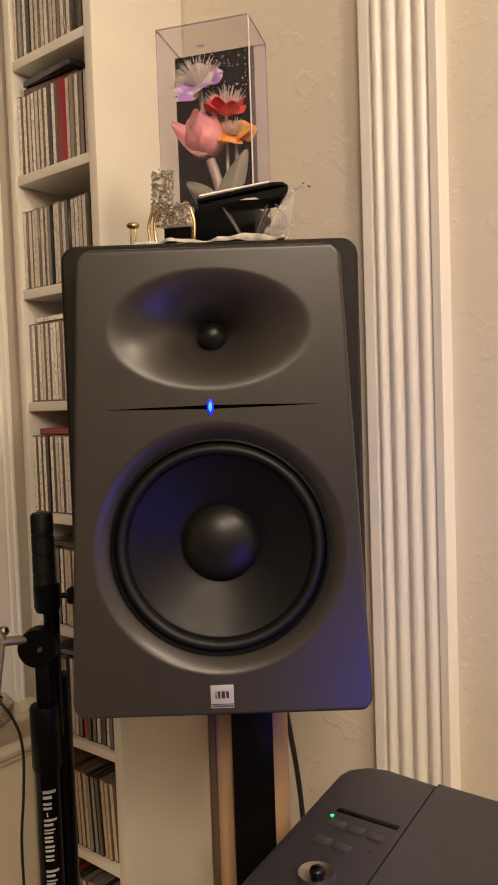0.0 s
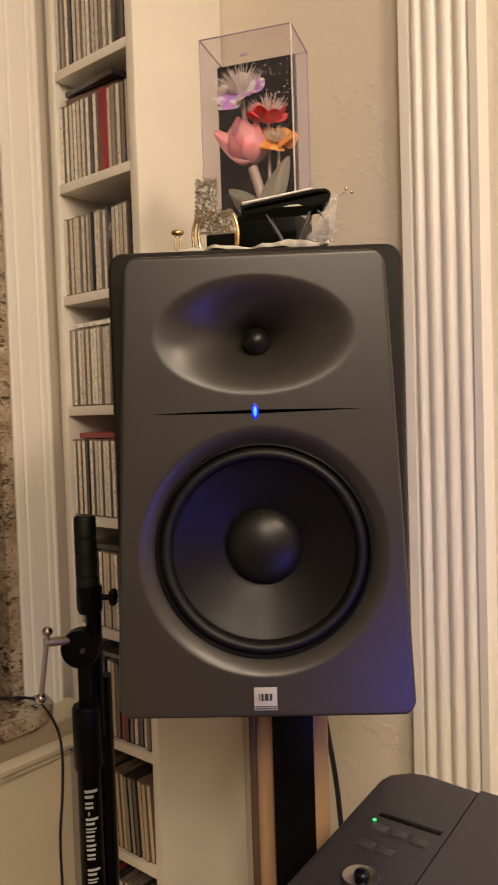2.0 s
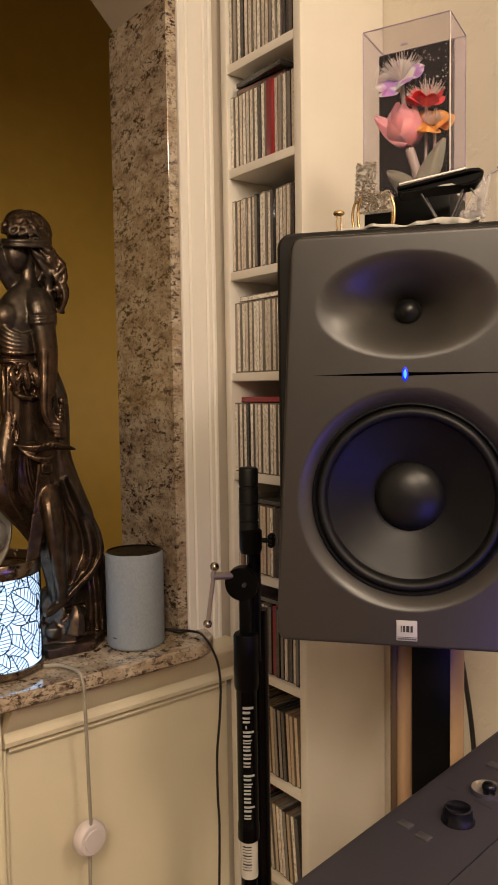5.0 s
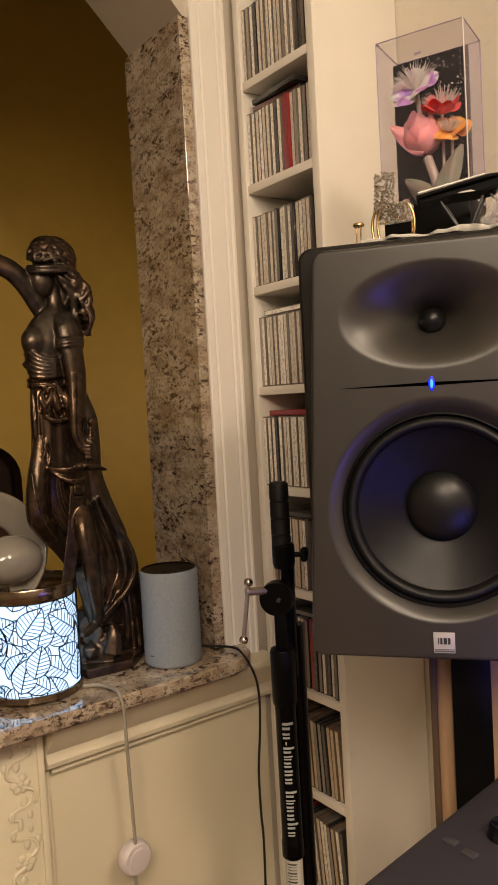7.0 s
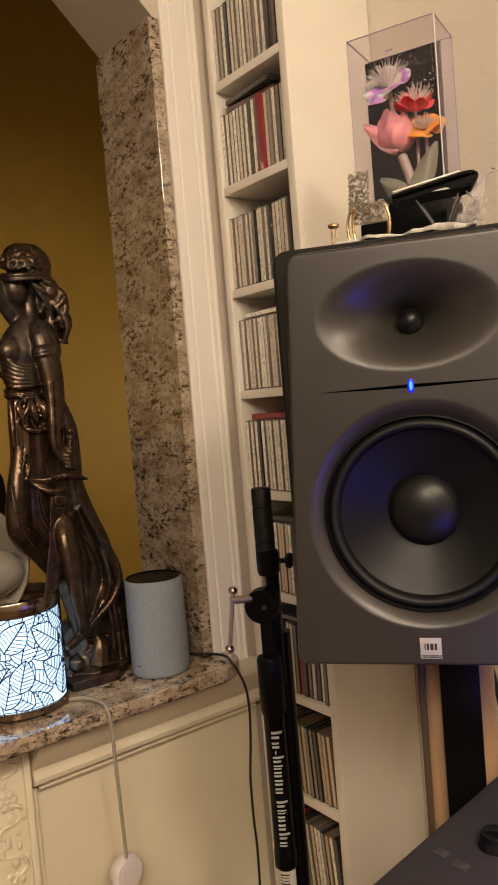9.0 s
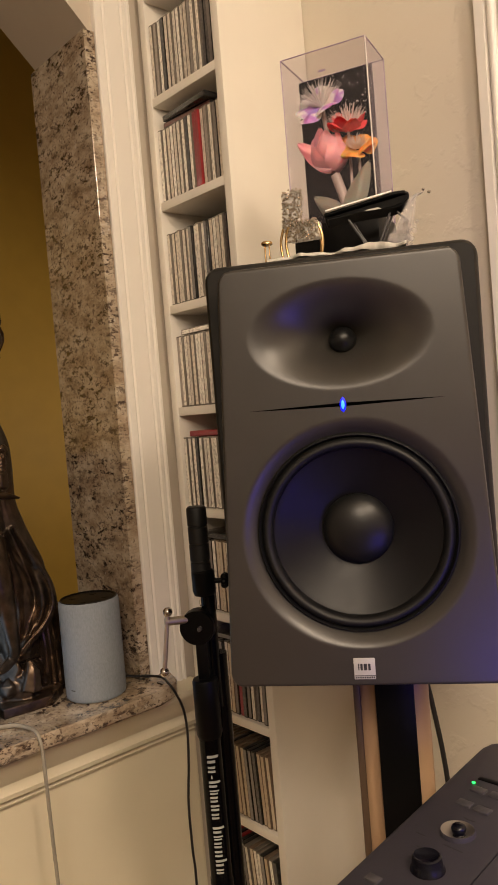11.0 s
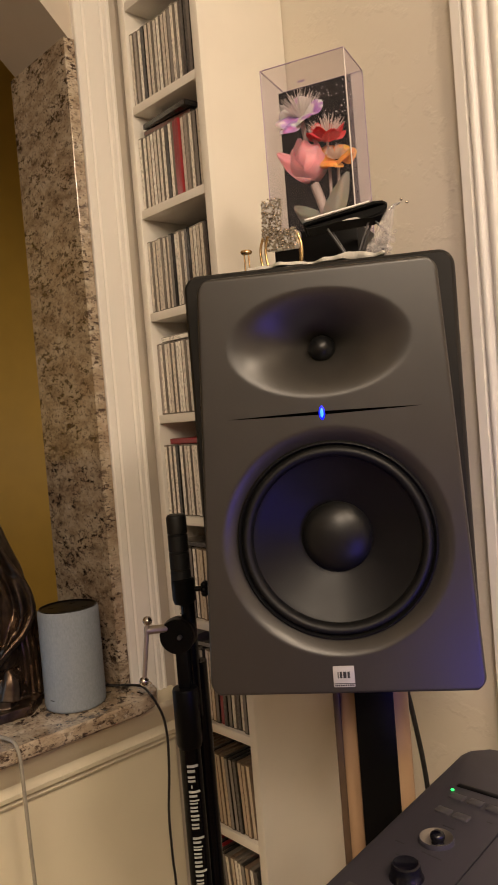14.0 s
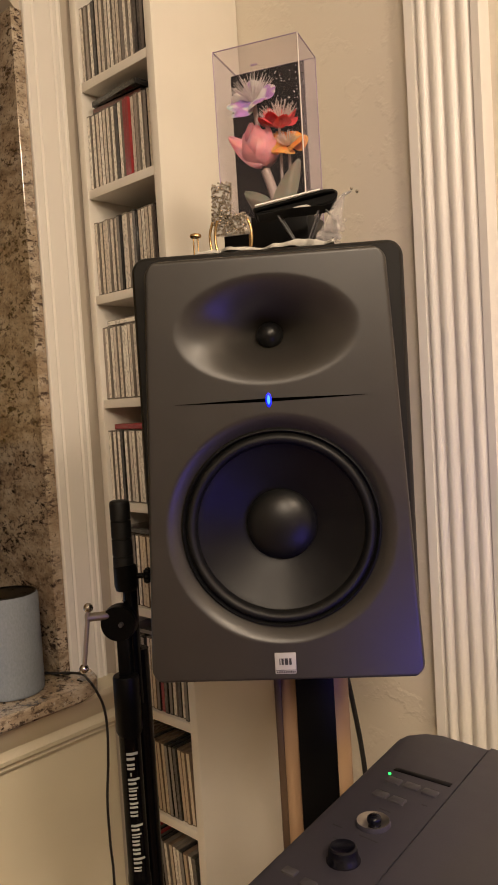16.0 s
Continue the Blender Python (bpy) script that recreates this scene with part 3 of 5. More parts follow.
def speaker_stand():
    root = thing("speaker_stand", SPK @ pose(0.024, 0.13, -1.064), "pale wooden speaker stand with a black front strip", "stand")
    part("top_plate", box(-0.08, 0.06, -0.04, 0.12, 1.056, 1.0648, 0.002), BLACK, root, smooth=30)
    part("post", box(-0.047, 0.041, 0.002, 0.06, 0.03, 1.0558, 0.019, 5), WOOD, root, "pale pine post", 40)
    # dark strip added: shade on the post's left side put into colour
    part("shade_strip", box(-0.0478, -0.0395, 0.0005, 0.055, 0.03, 1.0556, 0.002), WOOD_SHADE, root, "dark strip for the post's shaded edge", 40)
    part("front_strip", box(-0.0215, 0.0235, -0.012, 0.0015, 0.03, 1.0558, 0.001), BLACK, root, "flat black strip", 30)
    part("base_plate", box(-0.14, 0.14, -0.12, 0.18, 0.0, 0.03, 0.006), BLACK, root, smooth=30)
    return root


speaker_stand()
bm = sweep([SPK @ Vector(p) for p in smooth_line([(0.03, 0.294, 0.08), (0.04, 0.315, 0.05), (0.05, 0.3, -0.02), (0.056, 0.285, -0.07), (0.071, 0.28, -0.13), (0.088, 0.28, -0.3), (0.092, 0.28, -0.7), (0.092, 0.28, -1.06)], 6)], 0.0035, 8)
tagged(part("power_cable", bm, CABLE, None, "", 60), "black power cable hanging behind the loudspeaker", "cable")

# ---------------------------------------------------------------- disc tower
TOWER_X0, TOWER_X1, TOWER_Y = -1.063, -0.853, 0.745
BOARDS = [0.10, 0.281, 0.461, 0.641, 0.822, 0.999, 1.179, 1.358, 1.538, 1.718, 1.898, 2.078, 2.258]


def disc_tower():
    root = thing("disc_tower", pose(0, 0, 0), "tall narrow white shelf tower filled with compact discs", "shelf")
    part("side_panel", box(TOWER_X1 - 0.017, TOWER_X1, TOWER_Y, WALL_B - 0.002, 0, 2.3, 0.0012), SHELF, root, smooth=30)
    part("side_panel", box(TOWER_X0, TOWER_X0 + 0.017, TOWER_Y, WALL_B - 0.002, 0, 2.3, 0.0012), SHELF, root, smooth=30)
    part("back_panel", box(TOWER_X0 + 0.0172, TOWER_X1 - 0.0172, WALL_B - 0.008, WALL_B - 0.003, 0.0, 2.3), SHELF, root)
    for z in BOARDS:
        part("shelf_board", box(TOWER_X0 + 0.0172, TOWER_X1 - 0.0172, TOWER_Y + 0.0015, WALL_B - 0.0082, z - 0.0075, z + 0.0075, 0.0009), SHELF, root, smooth=30)
    return root


disc_tower()


def disc_case(spine, case, label):
    """One jewel case standing on edge: base at z 0, spine towards -y, middle of the thickness at x 0."""
    root = part("compact_disc", box(-0.0047, 0.0047, 0.0, 0.142, 0.0, 0.125, 0.0011, 2), case, None, "", 30)
    tagged(root, label, "compact disc", "compact discs on the shelf tower")
    part("spine_card", box(-0.0033, 0.0033, -0.00025, 0.001, 0.0025, 0.1225), spine, root)
    return root


LIGHT = disc_case(SPINE, CASE, "compact disc case with a pale printed spine")
DARK = disc_case(SPINE_DARK, CASE_DARK, "compact disc case with a dark printed spine")
BROWN = disc_case(SPINE_BROWN, BROWN_CASE, "compact disc case with a brown and cream spine")
REDCD = disc_case(RED, RED_CASE, "compact disc case with a red spine")
rng = random.Random(4)
KINDS = {"l": LIGHT, "d": DARK, "b": BROWN, "r": REDCD}
ROWS_OF_DISCS = [
    (0.461, "drrdrddlblldbld"),
    (0.641, "bbbbbdbbbdddbbbb"),
    (0.822, "ldldldlbdrddldld"),
    (0.999, "lbbldlbbblddbldb"),
    (1.179, "llldllllllllllll"),
    (1.358, "llllllllllllllll"),
    (1.538, "lllllldllldlllld"),
    (1.718, "llllllldlrrllldl"),
    (1.898, "llldlllllldlldddd"[:16]),
    (2.078, "lldlllllddlllldd"),
]
used = set()
for z, kinds in ROWS_OF_DISCS:
    x = TOWER_X0 + 0.0172 + 0.0058
    lean = {0.641: 3.2, 0.461: 5.0}.get(z, 0.0)
    if lean:
        x += 0.0023 * lean
    for n, k in enumerate(kinds):
        src = KINDS[k]
        y = TOWER_Y + 0.0055 + rng.uniform(0, 0.0045)
        m = pose(x, y, z + 0.0077 + 0.00018 * lean, 0, -lean + (0 if not lean else rng.uniform(-0.4, 0.4)), rng.uniform(-0.25, 0.25))
        if src not in used:
            src.matrix_world = m
            used.add(src)
        else:
            copy_thing(src, m)
        x += 0.01045 + rng.uniform(0, 0.00015)
        if x > TOWER_X1 - 0.0172 - 0.0055:
            break
# cases lying flat on the rows
for z, k, turn in ((1.718, "d", 3), (1.358, "l", -2), (1.179, "r", 1), (0.822, "d", 2), (0.999, "d", -1)):
    copy_thing(KINDS[k], pose(TOWER_X0 + 0.03 + 0.0, TOWER_Y + 0.012, z + 0.0077 + 0.1258 + 0.0051, 0, 90, turn))
copy_thing(DARK, pose(TOWER_X0 + 0.034, TOWER_Y + 0.008, 1.718 + 0.0077 + 0.1258 + 0.0153, 0, 90, -2))

# ---------------------------------------------------------------- microphone stand with its boom folded down


def microphone_stand():
    root = thing("microphone_stand", pose(-0.752, 0.548, 0, 0, 0, 38.3), "black steel microphone stand with its boom folded down", "stand")
    grip = [(0.0, 1.230), (0.011, 1.230), (0.0128, 1.228)]
    for k in range(4):
        z = 1.226 - 0.0235 * k
        grip += [(0.0132, z), (0.0132, z - 0.0205), (0.0122, z - 0.0215), (0.0122, z - 0.0228)]
    grip += [(0.0122, 1.125), (0.0, 1.125)]
    part("grip", lathe(grip, 28), RUBBER, root, "ridged black rubber grip", 40)
    clutch = lathe([(0, 1.146), (0.0125, 1.146), (0.0155, 1.143), (0.0155, 1.118), (0.0135, 1.112), (0, 1.112)], 28, None, Matrix.Translation((0.002, 0, 0)))
    collar = part("clutch", clutch, BLACK, root, smooth=40)
    bm = sweep([(0.015, 0, 1.13), (0.027, 0, 1.13)], 0.0035, 10)
    for a in range(6):
        ball(0.031, 0.0065 * math.cos(a * 1.047), 1.13 + 0.0065 * math.sin(a * 1.047), 0.0045, bm, 1.1, 1, 1)
    ball(0.031, 0, 1.13, 0.007, bm, 0.8, 1, 1)
    part("thumb_screw", bm, BLACK, collar, smooth=60)
    part("inner_tube", lathe([(0, 1.118), (0.0095, 1.118), (0.0095, 0.96), (0, 0.96)], 24, None, Matrix.Translation((0.005, 0.004, 0))), STEEL, root, smooth=40)
    part("main_tube", lathe([(0, 1.03), (0.0125, 1.03), (0.0125, 0.07), (0, 0.07)], 28, None, Matrix.Translation((0.009, 0.014, 0))), STEEL, root, smooth=40)
    disc = lathe([(0, -0.011), (0.019, -0.011), (0.0225, -0.0085), (0.0235, -0.003), (0.0225, 0.001), (0.0225, 0.006), (0.0235, 0.008), (0.0225, 0.013), (0.0, 0.013)], 40, None,
                 Matrix.Translation((-0.008, -0.006, 1.072)) @ Matrix.Rotation(radians(62), 4, "Y") @ Matrix.Rotation(radians(90), 4, "X"))
    joint = part("swivel_joint", disc, BLACK, root, "round black swivel joint", 40)
    part("joint_bolt", lathe([(0, 0.002), (0.0024, 0.002), (0.003, 0.001), (0.003, -0.004)], 16, None, Matrix.Translation((-0.002, -0.026, 1.073)) @ Matrix.Rotation(radians(90), 4, "X")), KEYCAP, joint, "dark steel bolt", 40)
    bm = box(-0.013, 0.004, -0.016, 0.002, 0.995, 1.058, 0.004, 2)
    part("bracket", bm, BLACK, root, smooth=40)
    part("boom_collar", lathe([(0, 1.003), (0.016, 1.003), (0.0172, 1.0), (0.0172, 0.93), (0.0155, 0.925), (0, 0.925)], 28, None, Matrix.Translation((-0.004, -0.012, 0))), BLACK, root, smooth=40)
    boom = part("boom_tube", lathe([(0, 0.93), (0.0145, 0.93), (0.0145, 0.736), (0.0155, 0.734), (0.0155, 0.713), (0.012, 0.711), (0, 0.711)], 28, None, Matrix.Translation((-0.004, -0.012, 0))), STEEL, root, smooth=40)
    # brand lettering as plain pale bars down the tube: (advance, height) for each sign, two bars each
    z = 0.907
    for k, (step, high) in enumerate(((13.5, 11), (11, 7), (6.5, 0), (11.5, 11), (7.5, 9), (10, 7), (10.5, 8), (10, 7), (6, -1), (11.5, 11), (7.5, 9), (10, 7), (11, 7), (11.5, 11), (8.5, 7))):
        top, z = z, z - step * 0.00111
        if high < 0:
            continue
        bars = ((0.12, 0.37, 0.0, high), (0.55, 0.8, 0.0, min(high, 7.5))) if high else ((0.15, 0.8, 2.6, 3.8),)
        bm = bmesh.new()
        for f0, f1, s0, s1 in bars:
            vs = []
            for f in (f0, f1):
                for j in range(5):
                    a = radians(-90 + 14) + (-0.0062 + 0.0014 * (s0 + (s1 - s0) * j / 4)) / 0.0146
                    vs.append(bm.verts.new((-0.004 + 0.01475 * math.cos(a), -0.012 + 0.01475 * math.sin(a), top - f * (top - z))))
            for j in range(4):
                bm.faces.new((vs[j], vs[j + 1], vs[j + 6], vs[j + 5]))
        part("lettering_bar", bm, LETTER, boom, "pale printed lettering" if k == 0 else "")
    label = part("paper_label", lathe([(0.0122, 0.71), (0.0122, 0.658)], 28, None, Matrix.Translation((-0.004, -0.012, 0))), PAPER, boom, "white paper label with a bar code", 60)
    part("boom_rod", lathe([(0, 0.711), (0.0118, 0.711), (0.0118, 0.6), (0, 0.6)], 24, None, Matrix.Translation((-0.004, -0.012, 0))), STEEL, boom, smooth=40)
    bm = None
    for k in range(9):
        z = 0.705 - 0.0042 * k
        bm = sweep([(-0.004 + 0.0124 * math.cos(a), -0.012 + 0.0124 * math.sin(a), z) for a in (radians(-120 + 12 * j) for j in range(6))], 0.0005 + 0.0005 * (k % 3 == 0), 4, bm)
    part("bar_code", bm, INK, label)
    bar = part("tee_spindle", sweep([(-0.018, -0.012, 1.083), (-0.046, -0.030, 1.085)], 0.0056, 14), SILVER, root, "chrome tee handle", 40)
    line = [(-0.0415, -0.030, 1.098), (-0.0515, -0.034, 1.02)]
    part("tee_rod", sweep(line, 0.003, 12), SILVER, bar, smooth=40)
    for p in line:
        part("ball_end", ball(*p, 0.0062, sub=3), CHROME, bar, smooth=80)
    for k in range(3):
        a = radians(120 * k + 20)
        part("leg", sweep([(0.0115, 0.012, 0.1), (0.0115 + 0.26 * math.cos(a), 0.012 + 0.26 * math.sin(a), 0.012)], 0.009, 12), STEEL, root, smooth=40)
        part("rubber_foot", ball(0.0115 + 0.26 * math.cos(a), 0.012 + 0.26 * math.sin(a), 0.013, 0.013), RUBBER, root, smooth=60)
    part("leg_hub", lathe([(0, 0.13), (0.018, 0.13), (0.02, 0.08), (0, 0.08)], 24, None, Matrix.Translation((0.009, 0.014, 0))), BLACK, root, smooth=40)
    return root


microphone_stand()

# ---------------------------------------------------------------- keyboard controller on a desk
TOP = 0.955


def seam_x(y):
    return -0.33 + (0.711 - y) * 0.121


def keyboard_controller():
    root = thing("keyboard_controller", pose(0, 0, 0), "dark grey plastic keyboard controller with buttons, joystick and knob", "keyboard")
    left = [(-0.366, 0.25), (seam_x(0.25) - 0.0008, 0.25), (seam_x(0.712) - 0.0008, 0.7105), (-0.388, 0.7125), (-0.408, 0.706), (-0.424, 0.688), (-0.4265, 0.672)]
    bm = extrude_profile(left, "z", TOP - 0.085, TOP)
    bmesh.ops.bevel(bm, geom=[e for e in bm.edges if all(v.co.z > TOP - 0.001 for v in e.verts) and not all(abs(v.co.x - seam_x(v.co.y)) < 0.004 for v in e.verts)], offset=0.009, segments=3, affect="EDGES", profile=0.5)
    part("end_panel", bm, DEVICE, root, "grey end panel with controls", 35)
    right = [(seam_x(0.25) + 0.0008, 0.25), (1.0, 0.25), (1.0, 0.722), (seam_x(0.712) + 0.0008, 0.7125)]
    bm = extrude_profile(right, "z", TOP - 0.085, TOP + 0.0005)
    bmesh.ops.bevel(bm, geom=[e for e in bm.edges if all(v.co.z > TOP - 0.001 and v.co.y > 0.7 for v in e.verts)], offset=0.005, segments=3, affect="EDGES", profile=0.5)
    part("body", bm, DEVICE, root, smooth=35)
    bm = box(-0.0315, 0.0315, -0.0038, 0.0038, -0.0012, 0.0006, 0.0005)
    bmesh.ops.transform(bm, matrix=pose(-0.3565, 0.611, TOP, 0, 0, 3.5), verts=bm.verts)
    part("display_slot", bm, BLACK, root, "narrow black display slot", 30)
    for x, y in ((-0.374, 0.586), (-0.354, 0.587), (-0.334, 0.587), (-0.3705, 0.556), (-0.351, 0.556)):
        bm = box(-0.0078, 0.0078, -0.0052, 0.0052, -0.001, 0.0022, 0.0012, 2)
        bmesh.ops.transform(bm, matrix=pose(x, y, TOP, 0, 0, 1), verts=bm.verts)
        part("button", bm, KEYCAP, root, smooth=35)
        bm = box(-0.005, 0.005, 0.0075, 0.0086, 0.0, 0.0002)
        bmesh.ops.transform(bm, matrix=pose(x, y, TOP, 0, 0, 1), verts=bm.verts)
        part("print_bar", bm, INK, root)
    part("status_lamp", ball(-0.3865, 0.5965, TOP + 0.0004, 0.0018, None, 1, 1, 0.5), GREEN, root, "small glowing green lamp", 80)
    dish = [(0.0150, 0.0042), (0.0136, 0.0036), (0.0105, 0.0018), (0.006, 0.0006), (0, 0.0004)]
    bowl = part("joystick_dish", lathe(dish, 40, None, Matrix.Translation((-0.3475, 0.509, TOP))), DISH, root, "bright metal dish", 50)
    part("dish_collar", lathe([(0.0162, -0.0005), (0.0160, 0.0022), (0.0156, 0.0039), (0.0149, 0.0042)], 40, None, Matrix.Translation((-0.3475, 0.509, TOP))), DEVICE, bowl, "grey plastic collar", 50)
    stick = [(0, 0.0112), (0.0042, 0.0112), (0.0060, 0.0098), (0.0068, 0.0075), (0.0062, 0.0048), (0.0050, 0.0032), (0.0058, 0.0012), (0.0058, -0.001)]
    part("joystick", lathe(stick, 28, None, Matrix.Translation((-0.3440, 0.506, TOP))), GLOSS, bowl, "short black joystick", 50)
    knob = [(0, 0.0118), (0.0088, 0.012), (0.0108, 0.0128), (0.0122, 0.0118), (0.0132, 0.003), (0.0148, 0.001), (0.0148, -0.001)]
    part("knob", lathe(knob, 40, None, Matrix.Translation((-0.3365, 0.448, TOP))), GLOSS, root, "glossy black knob", 40)
    for x, y in ((-0.362, 0.408), (-0.34, 0.405)):
        bm = box(-0.0065, 0.0065, -0.0045, 0.0045, -0.001, 0.0018, 0.001, 2)
        bmesh.ops.transform(bm, matrix=pose(x, y, TOP, 0, 0, 4), verts=bm.verts)
        part("button", bm, KEYCAP, root, smooth=35)
    for x, y, w in ((-0.352, 0.535, 0.012), (-0.338, 0.487, 0.02), (-0.372, 0.487, 0.01), (-0.327, 0.565, 0.006), (-0.36, 0.47, 0.008)):
        part("print_bar", box(x - w / 2, x + w / 2, y - 0.0006, y + 0.0006, TOP, TOP + 0.0002), INK, root)
    return root


keyboard_controller()


def desk():
    root = thing("desk", pose(0, 0, 0), "plain dark desk under the keyboard controller", "desk")
    part("desktop", box(-0.3, 1.0, 0.3, 0.7, 0.84, 0.87, 0.003), BLACK, root, smooth=30)
    for x in (-0.28, 0.97):
        for y in (0.32, 0.67):
            part("leg", box(x - 0.02, x + 0.02, y - 0.02, y + 0.02, 0, 0.84, 0.003), BLACK, root, smooth=30)


desk()

# ---------------------------------------------------------------- on the granite sill
SILL = 0.9002


def smart_speaker():
    root = thing("smart_speaker", pose(-1.080, 0.5545, SILL) @ Matrix.Diagonal((1.055, 1.055, 1.05, 1)), "grey fabric cylinder smart speaker with black top on granite sill", "smart speaker")
    body = [(0.0, 0.0012), (0.0445, 0.0012), (0.0462, 0.003), (0.047, 0.008), (0.047, 0.148), (0.0462, 0.1525), (0.0445, 0.1545)]
    part("fabric_body", lathe(body, 72), FABRIC, root, "woven grey fabric sleeve", 40)
    part("foot_ring", lathe([(0, 0), (0.042, 0), (0.0435, 0.0012), (0, 0.0013)], 48), BLACK, root, smooth=40)
    top = part("top_plate", lathe([(0.0446, 0.1540), (0.0442, 0.1556), (0.0425, 0.1552), (0.041, 0.1535), (0.0, 0.1535)], 72), BLACK, root, "black top plate", 40)
    for a in (45, 135, 225, 315):
        part("button", lathe([(0, 0.1543), (0.0045, 0.1543), (0.005, 0.1538)], 18, None, Matrix.Translation((0.026 * math.cos(radians(a)), 0.026 * math.sin(radians(a)), 0))), BLACK, top, smooth=40)
    part("maker_mark", box(-0.004, 0.004, -0.0002, 0.0004, 0, 0.0012), INK, root).matrix_local = pose(0.0122, -0.0458, 0.02, 0, 0, 15)


smart_speaker()


def leaf_half(s, width):
    return width * math.sin(math.pi * min(1.0, max(0.0, s)) ** 0.8) ** 0.85


def leaf_lines(leaf, above, radius, bm):
    """The outline, midrib and veins of one leaf on a cylinder, as thin wires, cut where another leaf lies over it."""
    u, v, length, width, turn = leaf
    ct, st = math.cos(turn), math.sin(turn)
    around = 2 * math.pi * radius

    def covered(x, z):
        if not 0.0145 < z < 0.159:
            return True
        for u2, v2, l2, w2, t2 in above:
            dx, dz = (x - u2 + around / 2) % around - around / 2, z - v2
            a, b = dx * math.cos(t2) + dz * math.sin(t2), dz * math.cos(t2) - dx * math.sin(t2)
            if 0 < a < l2 and abs(b) < leaf_half(a / l2, w2):
                return True
        return False

    def wire(points, r):
        nonlocal bm
        dense = []
        for (a0, b0), (a1, b1) in zip(points, points[1:]):
            n = max(2, int(math.hypot(a1 - a0, b1 - b0) / 0.0014))
            dense += [(a0 + (a1 - a0) * k / n, b0 + (b1 - b0) * k / n) for k in range(n)]
        run = []
        for a, b in dense + [points[-1]]:
            x, z = u + a * ct - b * st, v + a * st + b * ct
            if covered(x, z):
                if len(run) > 1:
                    bm = sweep(run, r, 4, bm)
                run = []
            else:
                run.append((radius * math.sin(x / radius), -radius * math.cos(x / radius), z))
        if len(run) > 1:
            bm = sweep(run, r, 4, bm)

    for w in (1, -1):
        wire([(length * k / 12, w * leaf_half(k / 12, width)) for k in range(13)], 0.0009)
        for k in range(1, 8):
            s0, s1 = 0.02 + 0.11 * k, min(0.97, 0.15 + 0.11 * k)
            edge = w * leaf_half(s1, width)
            wire([(length * s0, 0), (length * (s0 * 0.45 + s1 * 0.55), edge * 0.5), (length * s1, edge * 0.97)], 0.0006)
    wire([(0, 0), (length * 0.5, 0), (length, 0)], 0.0009)
    return bm


def leaf_lamp():
    root = thing("candle_lamp", pose(-1.1165, 0.3215, SILL), "lit cylinder lamp with dark leaf fretwork and brass rims", "lamp")
    r = 0.0725
    part("shade", lathe([(r - 0.002, 0.012), (r - 0.002, 0.162)], 72), SHADE, root, "glowing frosted bluish white cylinder", 60)
    rim = [(r - 0.003, 0.1534), (r + 0.0012, 0.158), (r + 0.0018, 0.16), (r + 0.0018, 0.176), (r + 0.0008, 0.178), (r - 0.001, 0.178), (r - 0.004, 0.174), (r - 0.007, 0.165), (r - 0.018, 0.161), (r - 0.019, 0.1635), (r - 0.021, 0.1635), (r - 0.024, 0.155), (0, 0.153)]
    part("top_rim", lathe(rim, 72), BRASS, root, "polished brass rim with a dished top", 40)
    base = [(0, 0.004), (r, 0.004), (r + 0.0018, 0.006), (r + 0.0018, 0.0145), (r - 0.001, 0.0155)]
    part("base_rim", lathe(base, 72), BRASS, root, smooth=40)
    for k in range(3):
        a = radians(120 * k - 50)
        part("foot", lathe([(0, 0), (0.005, 0), (0.006, 0.004), (0, 0.005)], 16, None, Matrix.Translation((0.06 * math.cos(a), 0.06 * math.sin(a), 0))), BRASS, root, smooth=40)
    leaf_rng = random.Random(8)
    around = 2 * math.pi * r
    leaves = []
    for row in range(8):
        for k in range(10):
            leaves.append((around * (k + 0.5 * (row % 2)) / 10 + leaf_rng.uniform(-0.006, 0.006), 0.0 + 0.021 * row + leaf_rng.uniform(-0.004, 0.004), leaf_rng.uniform(0.048, 0.064), leaf_rng.uniform(0.0165, 0.0215), leaf_rng.choice((0.5, 0.9, 1.3, 2.0, 2.5, -0.4))))
    leaf_rng.shuffle(leaves)
    bm = bmesh.new()
    for n, leaf in enumerate(leaves):
        near = [o for o in leaves[n + 1:] if abs((o[0] - leaf[0] + around / 2) % around - around / 2) < 0.11 and abs(o[1] - leaf[1]) < 0.11]
        leaf_lines(leaf, near, r, bm)
    part("leaf_fretwork", bm, STEEL, root, "dark metal leaf fretwork")


leaf_lamp()
bm = sweep(smooth_line([(-1.068, 0.382, SILL + 0.004), (-1.048, 0.4, SILL + 0.006), (-1.01, 0.409, SILL + 0.006), (-0.993, 0.409, SILL - 0.003), (-0.9888, 0.41, 0.8762), (-0.9902, 0.4119, 0.8182), (-1.0008, 0.4187, 0.7214), (-1.0076, 0.4235, 0.6557)], 8), 0.0028, 8, None, 1.8)
tagged(part("lamp_cord", bm, CORD, None, "", 60), "clear twin lamp cord hanging over the sill edge", "cord")


